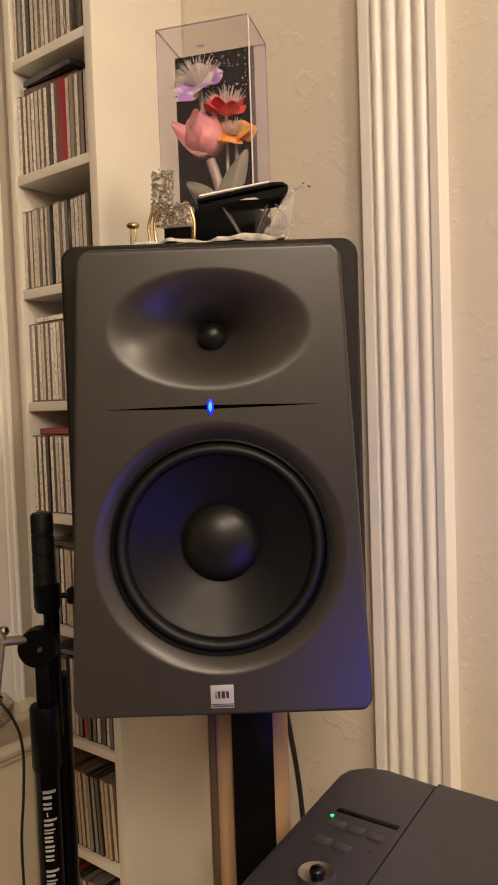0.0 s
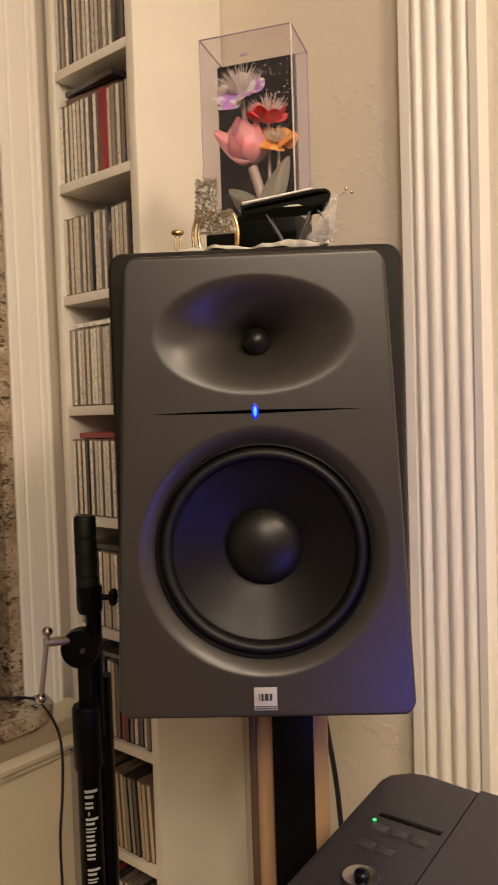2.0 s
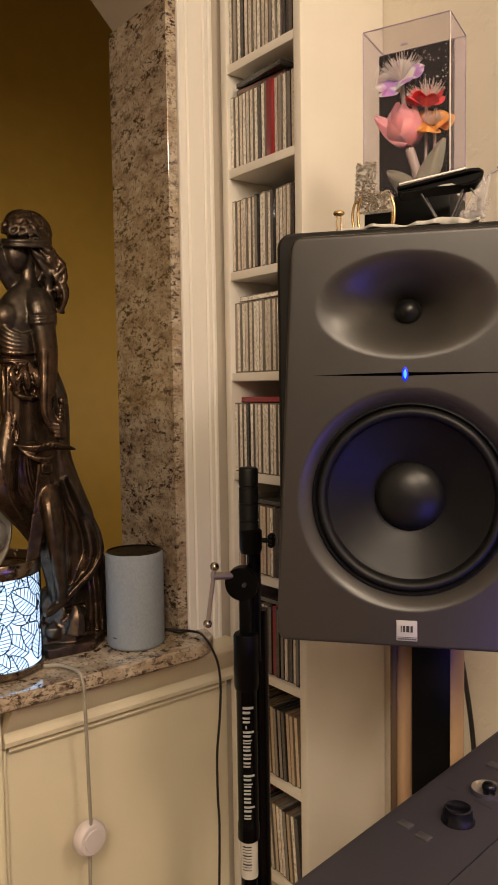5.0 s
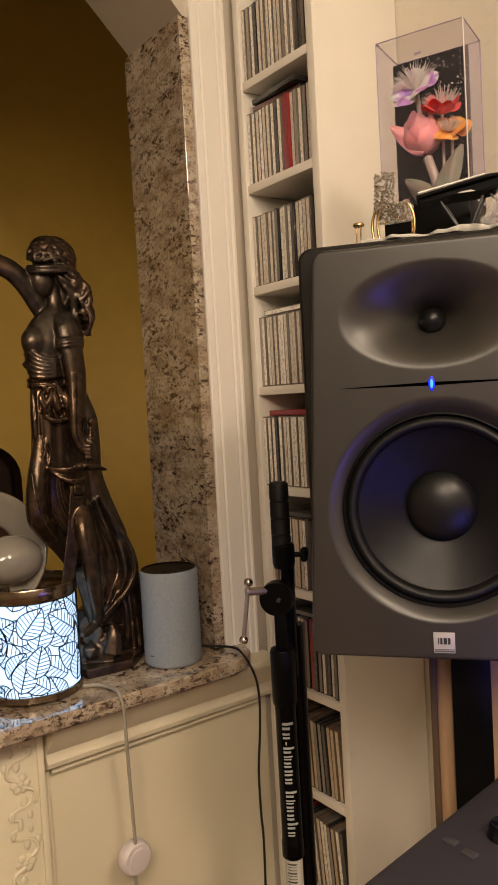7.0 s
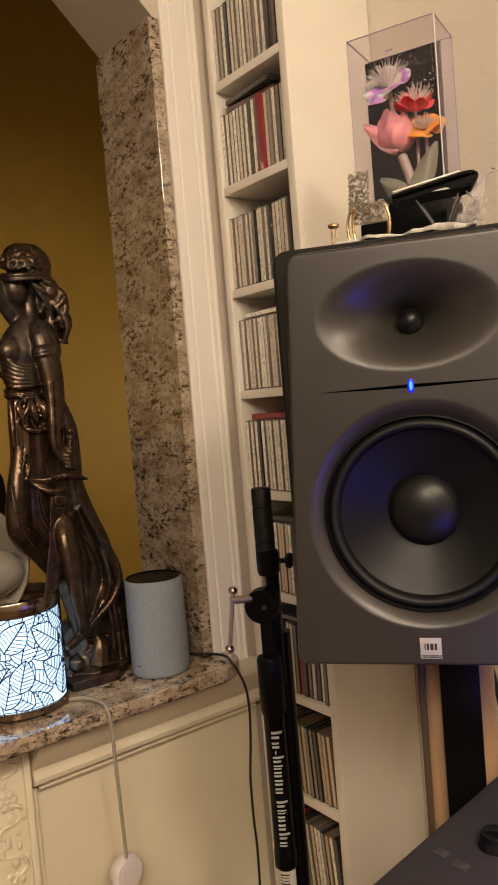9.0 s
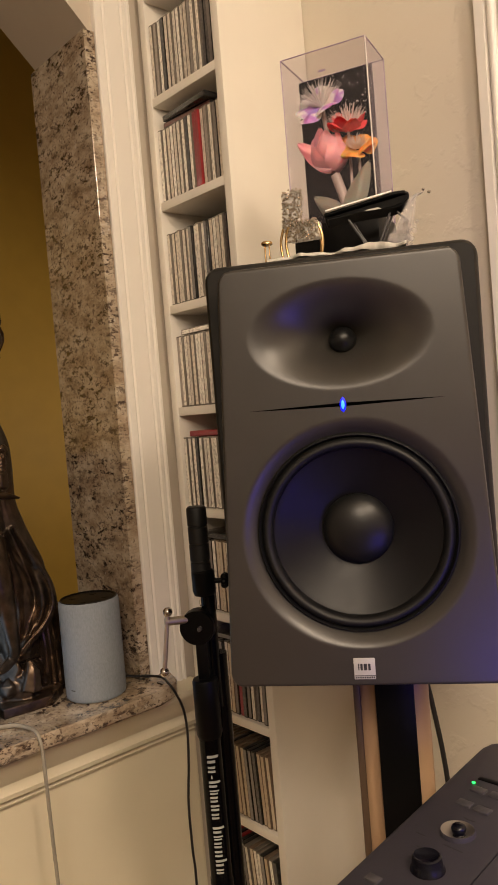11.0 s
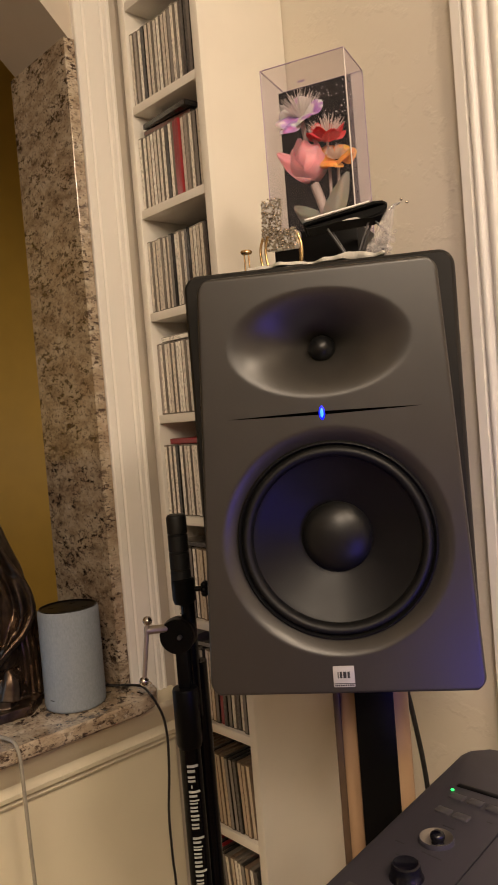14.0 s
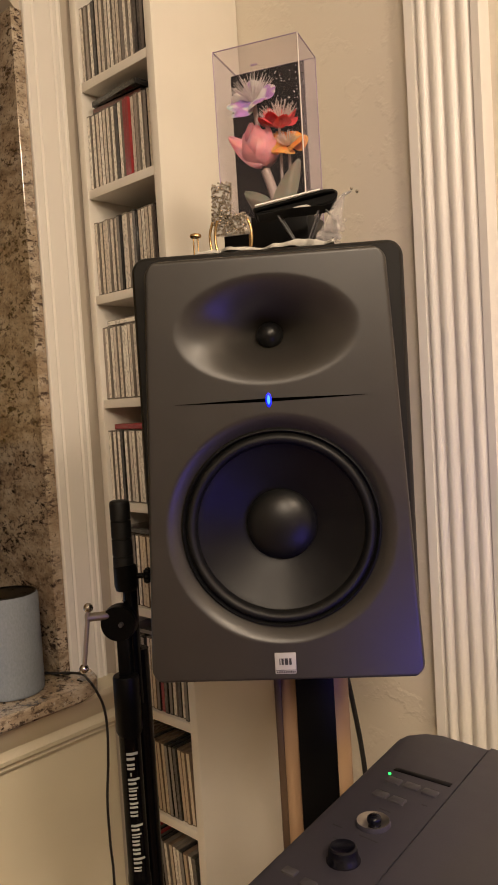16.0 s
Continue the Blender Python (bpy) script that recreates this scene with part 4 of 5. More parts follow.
def cord_switch():
    root = thing("cord_switch", pose(-1.0115, 0.4235, 0.6315, 0, 90, 8), "round white inline cord switch hanging on the panel", "switch")
    part("housing", lathe([(0, -0.012), (0.024, -0.012), (0.0265, -0.009), (0.0275, -0.002), (0.0265, 0.006), (0.023, 0.0095), (0, 0.0105)], 48), WHITE, root, smooth=40)
    part("press_button", lathe([(0.017, 0.0098), (0.0165, 0.0118), (0, 0.0125)], 40), WHITE, root, smooth=40)
    part("cord_tail", sweep(smooth_line([(0.026, 0, -0.002), (0.06, 0.002, -0.006), (0.2, 0.0, -0.006), (0.6, 0.0, -0.004)], 6), 0.0028, 8), CORD, root, smooth=60)


cord_switch()
bm = sweep(smooth_line([(-1.115, 0.598, SILL + 0.006), (-1.085, 0.63, SILL + 0.006), (-1.04, 0.655, SILL + 0.007), (-0.9890, 0.6390, 0.9100), (-0.9890, 0.6520, 0.8880), (-0.9890, 0.6630, 0.8590), (-0.9890, 0.6670, 0.8210), (-0.9890, 0.6640, 0.7650), (-0.9890, 0.6570, 0.7000), (-0.9890, 0.6570, 0.6230), (-0.9890, 0.6590, 0.5550), (-0.995, 0.6560, 0.3), (-1.0, 0.6530, 0.02)], 8), 0.0022, 8)
tagged(part("speaker_cable", bm, CABLE, None, "", 60), "thin black cable running over the sill end", "cable")


def loft(sections, steps=40, folds=7):
    """Sections of (z, y, x, half width, half depth, ripple) with soft folds; closed at both ends."""
    bm = bmesh.new()
    rings = []
    for z, y, x, w, d, f in sections:
        ring = []
        for k in range(steps):
            a = 2 * math.pi * k / steps
            r = 1 + f * (0.5 * math.sin(folds * a + z * 9) + 0.3 * math.sin((folds + 4) * a - z * 15))
            ring.append(bm.verts.new((x + d * r * math.cos(a), y + w * r * math.sin(a), z)))
        rings.append(ring)
    for a, b in zip(rings, rings[1:]):
        for k in range(steps):
            bm.faces.new((a[k], a[(k + 1) % steps], b[(k + 1) % steps], b[k]))
    bm.faces.new(rings[0][::-1])
    bm.faces.new(rings[-1])
    return bm


def resample(sections, n=6):
    """Catmull-Rom between the rows of a loft."""
    p = [np.array(q, float) for q in sections]
    p = [2 * p[0] - p[1]] + p + [2 * p[-1] - p[-2]]
    out = []
    for k in range(1, len(p) - 2):
        a, b, c, d = p[k - 1], p[k], p[k + 1], p[k + 2]
        for j in range(n):
            t = j / n
            out.append(tuple(0.5 * (2 * b + (c - a) * t + (2 * a - 5 * b + 4 * c - d) * t * t + (3 * b - a - 3 * c + d) * t ** 3)))
    return out + [tuple(p[-2])]


def tapered(points, radii, bm, n=6, steps=14, flat=1.0):
    """A smooth limb through the points whose radius runs through the radii."""
    line = smooth_line(points, n)
    at = np.linspace(0, len(radii) - 1, len(line))
    return sweep(line, [float(np.interp(q, range(len(radii)), radii)) for q in at], steps, bm, flat)


def statue():
    r = random.Random(3)
    # x counts from the figure's middle towards the room; y and z trace the camera's view, rescaled at the end
    skirt = resample([(0.985, 0.437, -0.01, 0.034, 0.034, 0.10), (1.03, 0.435, -0.01, 0.037, 0.036, 0.10), (1.075, 0.434, -0.01, 0.047, 0.038, 0.08), (1.12, 0.424, -0.008, 0.05, 0.038, 0.06), (1.16, 0.402, -0.005, 0.05, 0.038, 0.05),
                      (1.2, 0.384, -0.002, 0.052, 0.038, 0.05), (1.25, 0.379, 0, 0.05, 0.038, 0.04), (1.3, 0.378, 0, 0.044, 0.036, 0.04), (1.345, 0.376, 0, 0.041, 0.034, 0.03), (1.38, 0.371, 0, 0.034, 0.029, 0.02), (1.392, 0.37, 0, 0.032, 0.027, 0)], 5)
    torso = resample([(1.38, 0.37, 0, 0.032, 0.027, 0), (1.40, 0.369, 0, 0.033, 0.028, 0), (1.425, 0.37, 0.001, 0.037, 0.031, 0), (1.455, 0.373, 0.002, 0.042, 0.032, 0), (1.48, 0.38, 0, 0.038, 0.027, 0), (1.5, 0.385, -0.002, 0.024, 0.02, 0),
                      (1.515, 0.388, -0.003, 0.0145, 0.0145, 0), (1.555, 0.388, -0.002, 0.0125, 0.013, 0)], 5)
    bm = loft(skirt, 56)
    join(bm, loft(torso, 40))
    # head, turned aside and bent, with a blindfold and piled hair
    ball(0.004, 0.369, 1.55, 0.0215, bm, 0.95, 0.95, 1.35, 3)
    ball(-0.008, 0.411, 1.535, 0.022, bm, 1.0, 0.8, 1.7, 3)
    ball(-0.002, 0.387, 1.584, 0.033, bm, 1.0, 1.08, 0.92, 3)
    for dz, size in ((0.004, 0.0032), (-0.0035, 0.0032)):
        sweep([(0.036 * math.cos(a), 0.386 + 0.039 * math.sin(a), 1.566 + dz + 0.003 * math.sin(a)) for a in (2 * math.pi * k / 28 for k in range(29))], size, 8, bm)
    for k in range(12):
        a = -1.5 + 3.0 * k / 11
        pts = []
        for j in range(9):
            h = 0.05 + 1.3 * j / 8
            rr = 0.0365 * math.cos(h)
            pts.append((rr * math.cos(a + 0.25 * math.sin(2.6 * j + k)), 0.387 + 1.08 * rr * math.sin(a + 0.25 * math.sin(2.6 * j + k)), 1.575 + 0.042 * math.sin(h)))
        sweep(pts, [0.0032, 0.0045, 0.005, 0.005, 0.0048, 0.0045, 0.004, 0.003, 0.002], 6, bm)
    # long curls down the back, a shorter lock on the far side
    for k in range(30):
        u = r.random()
        y0, x0 = 0.395 + 0.03 * u, r.uniform(-0.012, 0.024)
        y1, z1 = 0.408 + 0.032 * u + r.uniform(-0.006, 0.006), 1.452 + r.uniform(0, 0.06)
        pts = []
        for j in range(10):
            t = j / 9
            sway = 0.0055 * math.sin(7.5 * t + 2.1 * k)
            pts.append((x0 + 0.004 * math.cos(8 * t + k), y0 + (y1 - y0) * t + 0.012 * math.sin(math.pi * t) + sway, 1.562 + (z1 - 1.562) * t))
        sweep(pts, [0.0035 + 0.0022 * math.sin(math.pi * (0.15 + 0.75 * j / 9)) for j in range(10)], 6, bm)
    for k in range(7):
        y0 = 0.355 + 0.002 * k
        sweep([(-0.008 + 0.004 * (k % 3), y0 + 0.003 * math.sin(2.2 * j + k), 1.535 - 0.006 * j) for j in range(8)], [0.0035, 0.0045, 0.005, 0.005, 0.0048, 0.0045, 0.004, 0.002], 6, bm)
    # shoulder and lowered arm with a double bangle
    tapered([(0.008, 0.396, 1.486), (0.022, 0.404, 1.47), (0.03, 0.408, 1.44), (0.034, 0.413, 1.405), (0.037, 0.413, 1.375), (0.042, 0.411, 1.34), (0.046, 0.409, 1.308), (0.047, 0.414, 1.29), (0.046, 0.425, 1.277)],
            [0.02, 0.0235, 0.021, 0.0185, 0.0175, 0.0155, 0.0125, 0.0115, 0.013], bm, 5, 18)
    for dz in (0, 0.0055, 0.011):
        sweep([(0.028 + 0.0225 * math.cos(a), 0.407 + 0.0225 * math.sin(a), 1.457 - dz + 0.003 * math.sin(a)) for a in (2 * math.pi * k / 22 for k in range(23))], 0.0024, 6, bm)
    for k in range(4):
        sweep([(0.056, 0.42, 1.285 - 0.0062 * k), (0.06, 0.431, 1.283 - 0.0062 * k), (0.05, 0.439, 1.281 - 0.0062 * k)], 0.0036, 6, bm)
    # raised arm
    tapered([(-0.012, 0.372, 1.49), (-0.008, 0.358, 1.512), (0.0, 0.341, 1.539), (0.006, 0.32, 1.56), (0.006, 0.29, 1.574), (0.0, 0.262, 1.60), (0.0, 0.25, 1.65)], [0.017, 0.0165, 0.0165, 0.0165, 0.0155, 0.013, 0.0115], bm, 5, 18)
    ball(0.0, 0.247, 1.667, 0.015, bm, 0.8, 1, 1.3)
    # bodice: cup, bare side, swags of cloth and a rounded back fold behind the arm
    ball(0.014, 0.352, 1.452, 0.0235, bm, 1.0, 1.05, 1.05, 3)
    ball(-0.006, 0.422, 1.452, 0.013, bm, 1.0, 0.8, 1.3, 3)
    for k in range(6):
        z = 1.455 - 0.0085 * k
        tapered([(0.006, 0.329 + 0.001 * k, z + 0.004), (0.026, 0.34, z - 0.012), (0.037, 0.358, z - 0.026 + 0.002 * k), (0.038, 0.378, z - 0.03 + 0.003 * k), (0.03, 0.395, z - 0.024 + 0.002 * k)], [0.0026, 0.0036, 0.0042, 0.0036, 0.0025], bm, 4, 8)
    tapered([(0.012, 0.331, 1.418), (0.026, 0.345, 1.411), (0.031, 0.37, 1.406), (0.025, 0.395, 1.405)], [0.0055, 0.006, 0.006, 0.005], bm, 4, 8)
    for k in range(2):
        sweep([(0.031 * math.cos(a), 0.371 + 0.036 * math.sin(a), 1.392 - 0.008 * k) for a in (2 * math.pi * j / 26 for j in range(27))], 0.0036, 6, bm)
    # knotted cloth under the belt
    for k in range(4):
        y0 = 0.354 + 0.013 * k
        tapered([(0.028, y0 * 0.5 + 0.187, 1.383), (0.038, y0 + 0.004 * math.sin(2 * k), 1.366), (0.039, y0 + 0.006 * math.cos(2.4 * k), 1.348), (0.034, y0 + 0.004, 1.334)], [0.003, 0.0065, 0.0072, 0.003], bm, 4, 8)
    tapered([(0.03, 0.352, 1.345), (0.042, 0.366, 1.331), (0.042, 0.384, 1.327), (0.034, 0.4, 1.337)], [0.002, 0.0048, 0.0052, 0.002], bm, 4, 8)
    tapered([(0.035, 0.352, 1.31), (0.04, 0.356, 1.288), (0.042, 0.35, 1.27), (0.04, 0.357, 1.258), (0.038, 0.362, 1.275), (0.037, 0.357, 1.292)], [0.0018] * 6, bm, 4, 6)
    # cloth behind the lowered hand
    tapered([(0.004, 0.42, 1.37), (0.002, 0.432, 1.33), (0.004, 0.434, 1.29), (0.004, 0.432, 1.24), (0.002, 0.44, 1.2), (0.0, 0.454, 1.16), (-0.002, 0.466, 1.13), (-0.006, 0.474, 1.09)], [0.01, 0.013, 0.014, 0.016, 0.019, 0.02, 0.02, 0.016], bm, 5, 14)
    # long soft folds of the skirt
    levels = [q[0] for q in skirt]
    for k, (u0, u1, z0, z1, size) in enumerate(((-0.9, -0.86, 1.38, 1.2, 0.0035), (-0.72, -0.7, 1.375, 1.16, 0.003), (-0.45, -0.6, 1.3, 1.14, 0.0028), (-0.05, -0.3, 1.25, 1.12, 0.003), (0.2, 0.3, 1.24, 1.1, 0.003), (0.45, 0.6, 1.23, 1.06, 0.0035), (0.7, 0.85, 1.2, 1.03, 0.0035))):
        pts = []
        for j in range(15):
            t = j / 14
            z = z0 + (z1 - z0) * t
            u = max(-0.97, min(0.97, u0 + (u1 - u0) * t ** 1.3 + 0.04 * math.sin(4 * t + 1.7 * k)))
            cy, w, d, x = (float(np.interp(z, levels, [q[n] for q in skirt])) for n in (1, 3, 4, 2))
            pts.append((x + d * math.sqrt(1 - u * u), cy + w * u, z))
        sweep(pts, [0.0012 + size * math.sin(math.pi * (0.06 + 0.9 * j / 14)) for j in range(15)], 8, bm)
    # bent near leg under the cloth: thigh, knee, cloth drawn back under it
    tapered([(0.015, 0.352, 1.30), (0.026, 0.343, 1.25), (0.034, 0.337, 1.21), (0.034, 0.337, 1.178), (0.026, 0.352, 1.155), (0.014, 0.372, 1.13), (0.004, 0.39, 1.1)], [0.016, 0.019, 0.02, 0.02, 0.019, 0.018, 0.016], bm, 5, 16)
    tapered([(0.044, 0.33, 1.25), (0.052, 0.334, 1.21), (0.05, 0.345, 1.17), (0.04, 0.362, 1.14), (0.03, 0.378, 1.11)], [0.002, 0.0034, 0.0036, 0.0034, 0.002], bm, 5, 8)
    # guard of the sword as a curling leaf, grip, pommel and blade
    tapered([(0.04, 0.354, 1.255), (0.05, 0.372, 1.25), (0.056, 0.392, 1.247), (0.058, 0.414, 1.251), (0.056, 0.436, 1.248), (0.05, 0.457, 1.242)], [0.002, 0.006, 0.0085, 0.0095, 0.007, 0.0025], bm, 5, 10, 0.65)
    tapered([(0.045, 0.36, 1.25), (0.053, 0.38, 1.236), (0.056, 0.4, 1.229), (0.05, 0.42, 1.235)], [0.002, 0.005, 0.006, 0.002], bm, 5, 10)
    for k in range(3):
        ball(0.063, 0.402 + 0.009 * k, 1.252, 0.005, bm)
    ball(0.05, 0.436, 1.322, 0.0085, bm, 1, 1, 0.9, 3)
    sweep([(0.05, 0.435, 1.318), (0.05, 0.43, 1.25)], 0.0052, 8, bm)
    for k in range(6):
        sweep([(0.05 + 0.006 * math.cos(a), 0.4345 - 0.0005 * k + 0.006 * math.sin(a), 1.311 - 0.0055 * k) for a in (2 * math.pi * j / 10 for j in range(11))], 0.0014, 5, bm)
    box(0.05, 0.06, 0.396, 0.416, 1.206, 1.222, 0.002, 1, bm)
    extrude_profile([(0.391, 1.224), (0.414, 1.224), (0.404, 1.15), (0.391, 1.085), (0.378, 1.02), (0.364, 1.005), (0.357, 1.02), (0.368, 1.085), (0.381, 1.15)], "x", 0.046, 0.054, bm)
    # bare shin and foot
    tapered([(0.036, 0.407, 1.18), (0.056, 0.412, 1.145), (0.064, 0.417, 1.1), (0.06, 0.421, 1.055), (0.05, 0.425, 1.01), (0.036, 0.421, 0.996), (0.046, 0.407, 0.984), (0.054, 0.394, 0.978)], [0.02, 0.0185, 0.016, 0.0135, 0.0095, 0.0095, 0.0085, 0.005], bm, 5, 16)
    # cloth flying out beside the shin
    sheet = bmesh.new()
    edge = smooth_line([(0.442, 1.2), (0.466, 1.152), (0.486, 1.12), (0.496, 1.09), (0.495, 1.06), (0.476, 1.032), (0.45, 1.014), (0.43, 0.998)], 5)
    inner = smooth_line([(0.42, 1.19), (0.424, 1.15), (0.428, 1.12), (0.432, 1.09), (0.434, 1.06), (0.432, 1.03), (0.43, 1.01), (0.427, 0.995)], 5)
    grid = []
    for n, (e, q) in enumerate(zip(edge, inner)):
        row = []
        for m in range(17):
            u = m / 16
            wave = (0.012 * math.sin(u * 8.5 + n * 0.1) + 0.004 * math.sin(u * 17 - n * 0.25)) * math.sin(math.pi * u) ** 0.6
            row.append(sheet.verts.new((0.03 - 0.006 * u + 0.02 * u ** 4 + wave, q[0] + (e[0] - q[0]) * u, q[1] + (e[1] - q[1]) * u)))
        grid.append(row)
    for a, b in zip(grid, grid[1:]):
        for m in range(16):
            sheet.faces.new((a[m], a[m + 1], b[m + 1], b[m]))
    bmesh.ops.recalc_face_normals(sheet, faces=sheet.faces)
    bmesh.ops.solidify(sheet, geom=list(sheet.faces), thickness=0.007)
    join(bm, sheet)
    sweep([(0.046, e[0], e[1]) for e in edge], [0.002 + 0.002 * math.sin(math.pi * n / (len(edge) - 1)) for n in range(len(edge))], 8, bm)
    # cloth trailing to the base behind
    tapered([(-0.012, 0.46, 1.13), (-0.016, 0.478, 1.07), (-0.018, 0.49, 1.02), (-0.02, 0.488, 0.96), (-0.02, 0.485, 0.915)], [0.02, 0.022, 0.024, 0.026, 0.028], bm, 5, 14)
    for k in range(4):
        tapered([(0.0, 0.462 + 0.008 * k, 1.06), (0.006, 0.468 + 0.009 * k, 1.0), (0.008, 0.466 + 0.011 * k, 0.93)], [0.003, 0.0055, 0.004], bm, 5, 8)
    # slide each vertex along its camera ray, so the outline fits the camera's view
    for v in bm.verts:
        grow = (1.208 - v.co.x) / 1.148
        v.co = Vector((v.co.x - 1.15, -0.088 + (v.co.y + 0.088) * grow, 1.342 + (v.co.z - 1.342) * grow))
    # rocky mound on a plain plinth
    mound = loft(resample([(0.905, 0.452, -1.165, 0.052, 0.05, 0.06), (0.93, 0.452, -1.165, 0.05, 0.048, 0.14), (0.955, 0.45, -1.165, 0.042, 0.042, 0.2), (0.982, 0.445, -1.165, 0.028, 0.034, 0.25), (1.0, 0.44, -1.165, 0.015, 0.02, 0.2)], 4), 48, 5)
    for v in mound.verts:
        v.co += Vector((0.6, 0.6, 0.5)) * 0.016 * noise.noise(v.co * 55)
    join(bm, mound)
    for k in range(26):
        a = r.uniform(0, 6.283)
        ball(-1.165 + 0.044 * math.cos(a), 0.452 + 0.046 * math.sin(a), 0.915 + r.uniform(0, 0.03), r.uniform(0.009, 0.017), bm, 1, 1.1, r.uniform(0.5, 1.1), 1)
    tapered([(-1.115, 0.455, 0.93), (-1.113, 0.46, 0.96), (-1.116, 0.458, 0.978)], [0.02, 0.013, 0.005], bm, 4, 7)
    extrude_profile([(-1.093, 0.482), (-1.128, 0.518), (-1.265, 0.505), (-1.265, 0.415), (-1.2, 0.4), (-1.1, 0.402)], "z", SILL, SILL + 0.016, bm)
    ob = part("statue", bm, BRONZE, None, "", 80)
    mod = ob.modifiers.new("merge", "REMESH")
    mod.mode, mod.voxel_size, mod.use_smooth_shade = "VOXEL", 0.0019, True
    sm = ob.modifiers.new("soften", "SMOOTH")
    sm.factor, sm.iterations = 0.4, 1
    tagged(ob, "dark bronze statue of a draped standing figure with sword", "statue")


statue()


def pitcher():
    root = thing("pitcher", pose(0, 0, 0), "cream glazed ceramic vessel with a wide curled lip", "pitcher")
    foot = [(0, 0), (0.05, 0), (0.054, 0.004), (0.07, 0.04), (0.078, 0.085), (0.072, 0.13), (0.058, 0.165), (0.05, 0.19), (0, 0.2)]
    part("body", lathe(foot, 56, None, Matrix.Translation((-1.225, 0.318, SILL)) @ Matrix.Diagonal((0.9, 1.12, 1.15, 1))), CERAMIC, root, smooth=60)
    face = look((-1.195, 0.272, 1.118), (0.0, -0.25, 1.42)) @ Matrix.Rotation(math.pi, 4, "Y")
    lip = [(0.02, -0.085), (0.05, -0.075), (0.052, -0.05), (0.054, -0.04), (0.058, -0.034), (0.066, -0.028), (0.09, -0.008), (0.1, 0.0), (0.105, 0.001), (0.107, -0.003), (0.104, -0.008), (0.095, -0.016), (0.086, -0.04), (0.07, -0.08), (0.03, -0.1)]
    part("curled_lip", lathe(lip, 64, None, face), CERAMIC, root, smooth=60)
    # brown disc closes the mouth; the shade inside is put into its colour
    part("dark_mouth", lathe([(0, -0.05), (0.03, -0.049), (0.0525, -0.047)], 40, None, face), MOUTH_SHADE, root, "dark brown disc for the shaded inside", 60)
    part("bulb", ball(-1.165, 0.31, 1.106, 0.046, None, 1, 1.2, 0.86, 4), CERAMIC, root, "rounded glossy bulb", 80)


pitcher()

# ---------------------------------------------------------------- on top of the loudspeaker
DECK = SPK @ pose(0, 0, 0.4432)


def crumpled_sheet():
    bm = bmesh.new()
    rows = []
    for j in range(18):
        row = []
        for k in range(40):
            u, v = k / 39, j / 17
            x = -0.073 + 0.146 * u
            y = 0.041 + 0.199 * v + (0.007 * math.sin(u * 17) + 0.004 * math.sin(u * 41 + 1)) * (1 - v)
            edge = max(0.0, 1 - v * 5)
            z = 0.0012 + 0.003 * edge + edge * (0.007 * math.exp(-((u - 0.8) / 0.1) ** 2) + 0.005 * max(0.0, noise.noise((u * 6, 3.1, 0)) + 0.3 * noise.noise((u * 26, 1.7, 0)))) + 0.0016 * abs(noise.noise((x * 60, y * 60, 0)))
            if j == 0:
                y, z = y + 0.0095, 0.0006
            row.append(bm.verts.new((x, y, z)))
        rows.append(row)
    for a, b in zip(rows, rows[1:]):
        for k in range(39):
            bm.faces.new((a[k], a[k + 1], b[k + 1], b[k]))
    ob = part("paper_sheet", bm, PAPER, None, "", 60)
    ob.matrix_world = DECK
    mod = ob.modifiers.new("thickness", "SOLIDIFY")
    mod.thickness = 0.0008
    tagged(ob, "crumpled white paper sheet lying on the loudspeaker", "paper")


crumpled_sheet()


def petal(length, width, cup, curl, tip=0.75, n=12, bulge=0.0):
    """One petal rising along z from the origin, cupped towards -y."""
    bm = bmesh.new()
    rows = []
    for j in range(n + 1):
        t = j / n
        w = width * math.sin(math.pi * min(1, t ** tip * 0.94 + 0.04)) ** 0.72
        row = []
        for k in range(11):
            u = k / 5 - 1
            row.append(bm.verts.new((u * w, cup * (u * u - 1) * w - curl * t * t * length + bulge * math.sin(math.pi * t) * length + 0.0009 * math.sin(8 * t + 4 * u), t * length)))
        rows.append(row)
    for a, b in zip(rows, rows[1:]):
        for k in range(10):
            bm.faces.new((a[k], a[k + 1], b[k + 1], b[k]))
    return bm


def bloom(count, length, width, cup, curl, open_deg, m, tilt_jitter=6, seed=1, bulge=0.0, tip=0.75):
    r = random.Random(seed)
    bm = bmesh.new()
    for k in range(count):
        own = petal(length * r.uniform(0.9, 1.08), width, cup, curl, tip, 12, bulge)
        turn = Matrix.Rotation(2 * math.pi * k / count + r.uniform(-0.2, 0.2), 4, "Z") @ Matrix.Translation((0, 0.002, 0)) @ Matrix.Rotation(radians(-open_deg + r.uniform(-tilt_jitter, tilt_jitter)), 4, "X")
        join(bm, own, m @ turn)
    return bm


def spray(count, length, spread, m, seed=2):
    r = random.Random(seed)
    bm = None
    for k in range(count):
        a, b = r.uniform(0, 6.283), radians(spread) * math.sqrt(r.random())
        d = Vector((math.sin(b) * math.cos(a), math.sin(b) * math.sin(a), math.cos(b)))
        bm = sweep([m @ (d * 0.003), m @ (d * length * r.uniform(0.7, 1.05))], [0.0004, 0.00025], 3, bm)
    return bm


BOX = pose(-0.590, 0.700, 1.5088, 0, 0, 22)


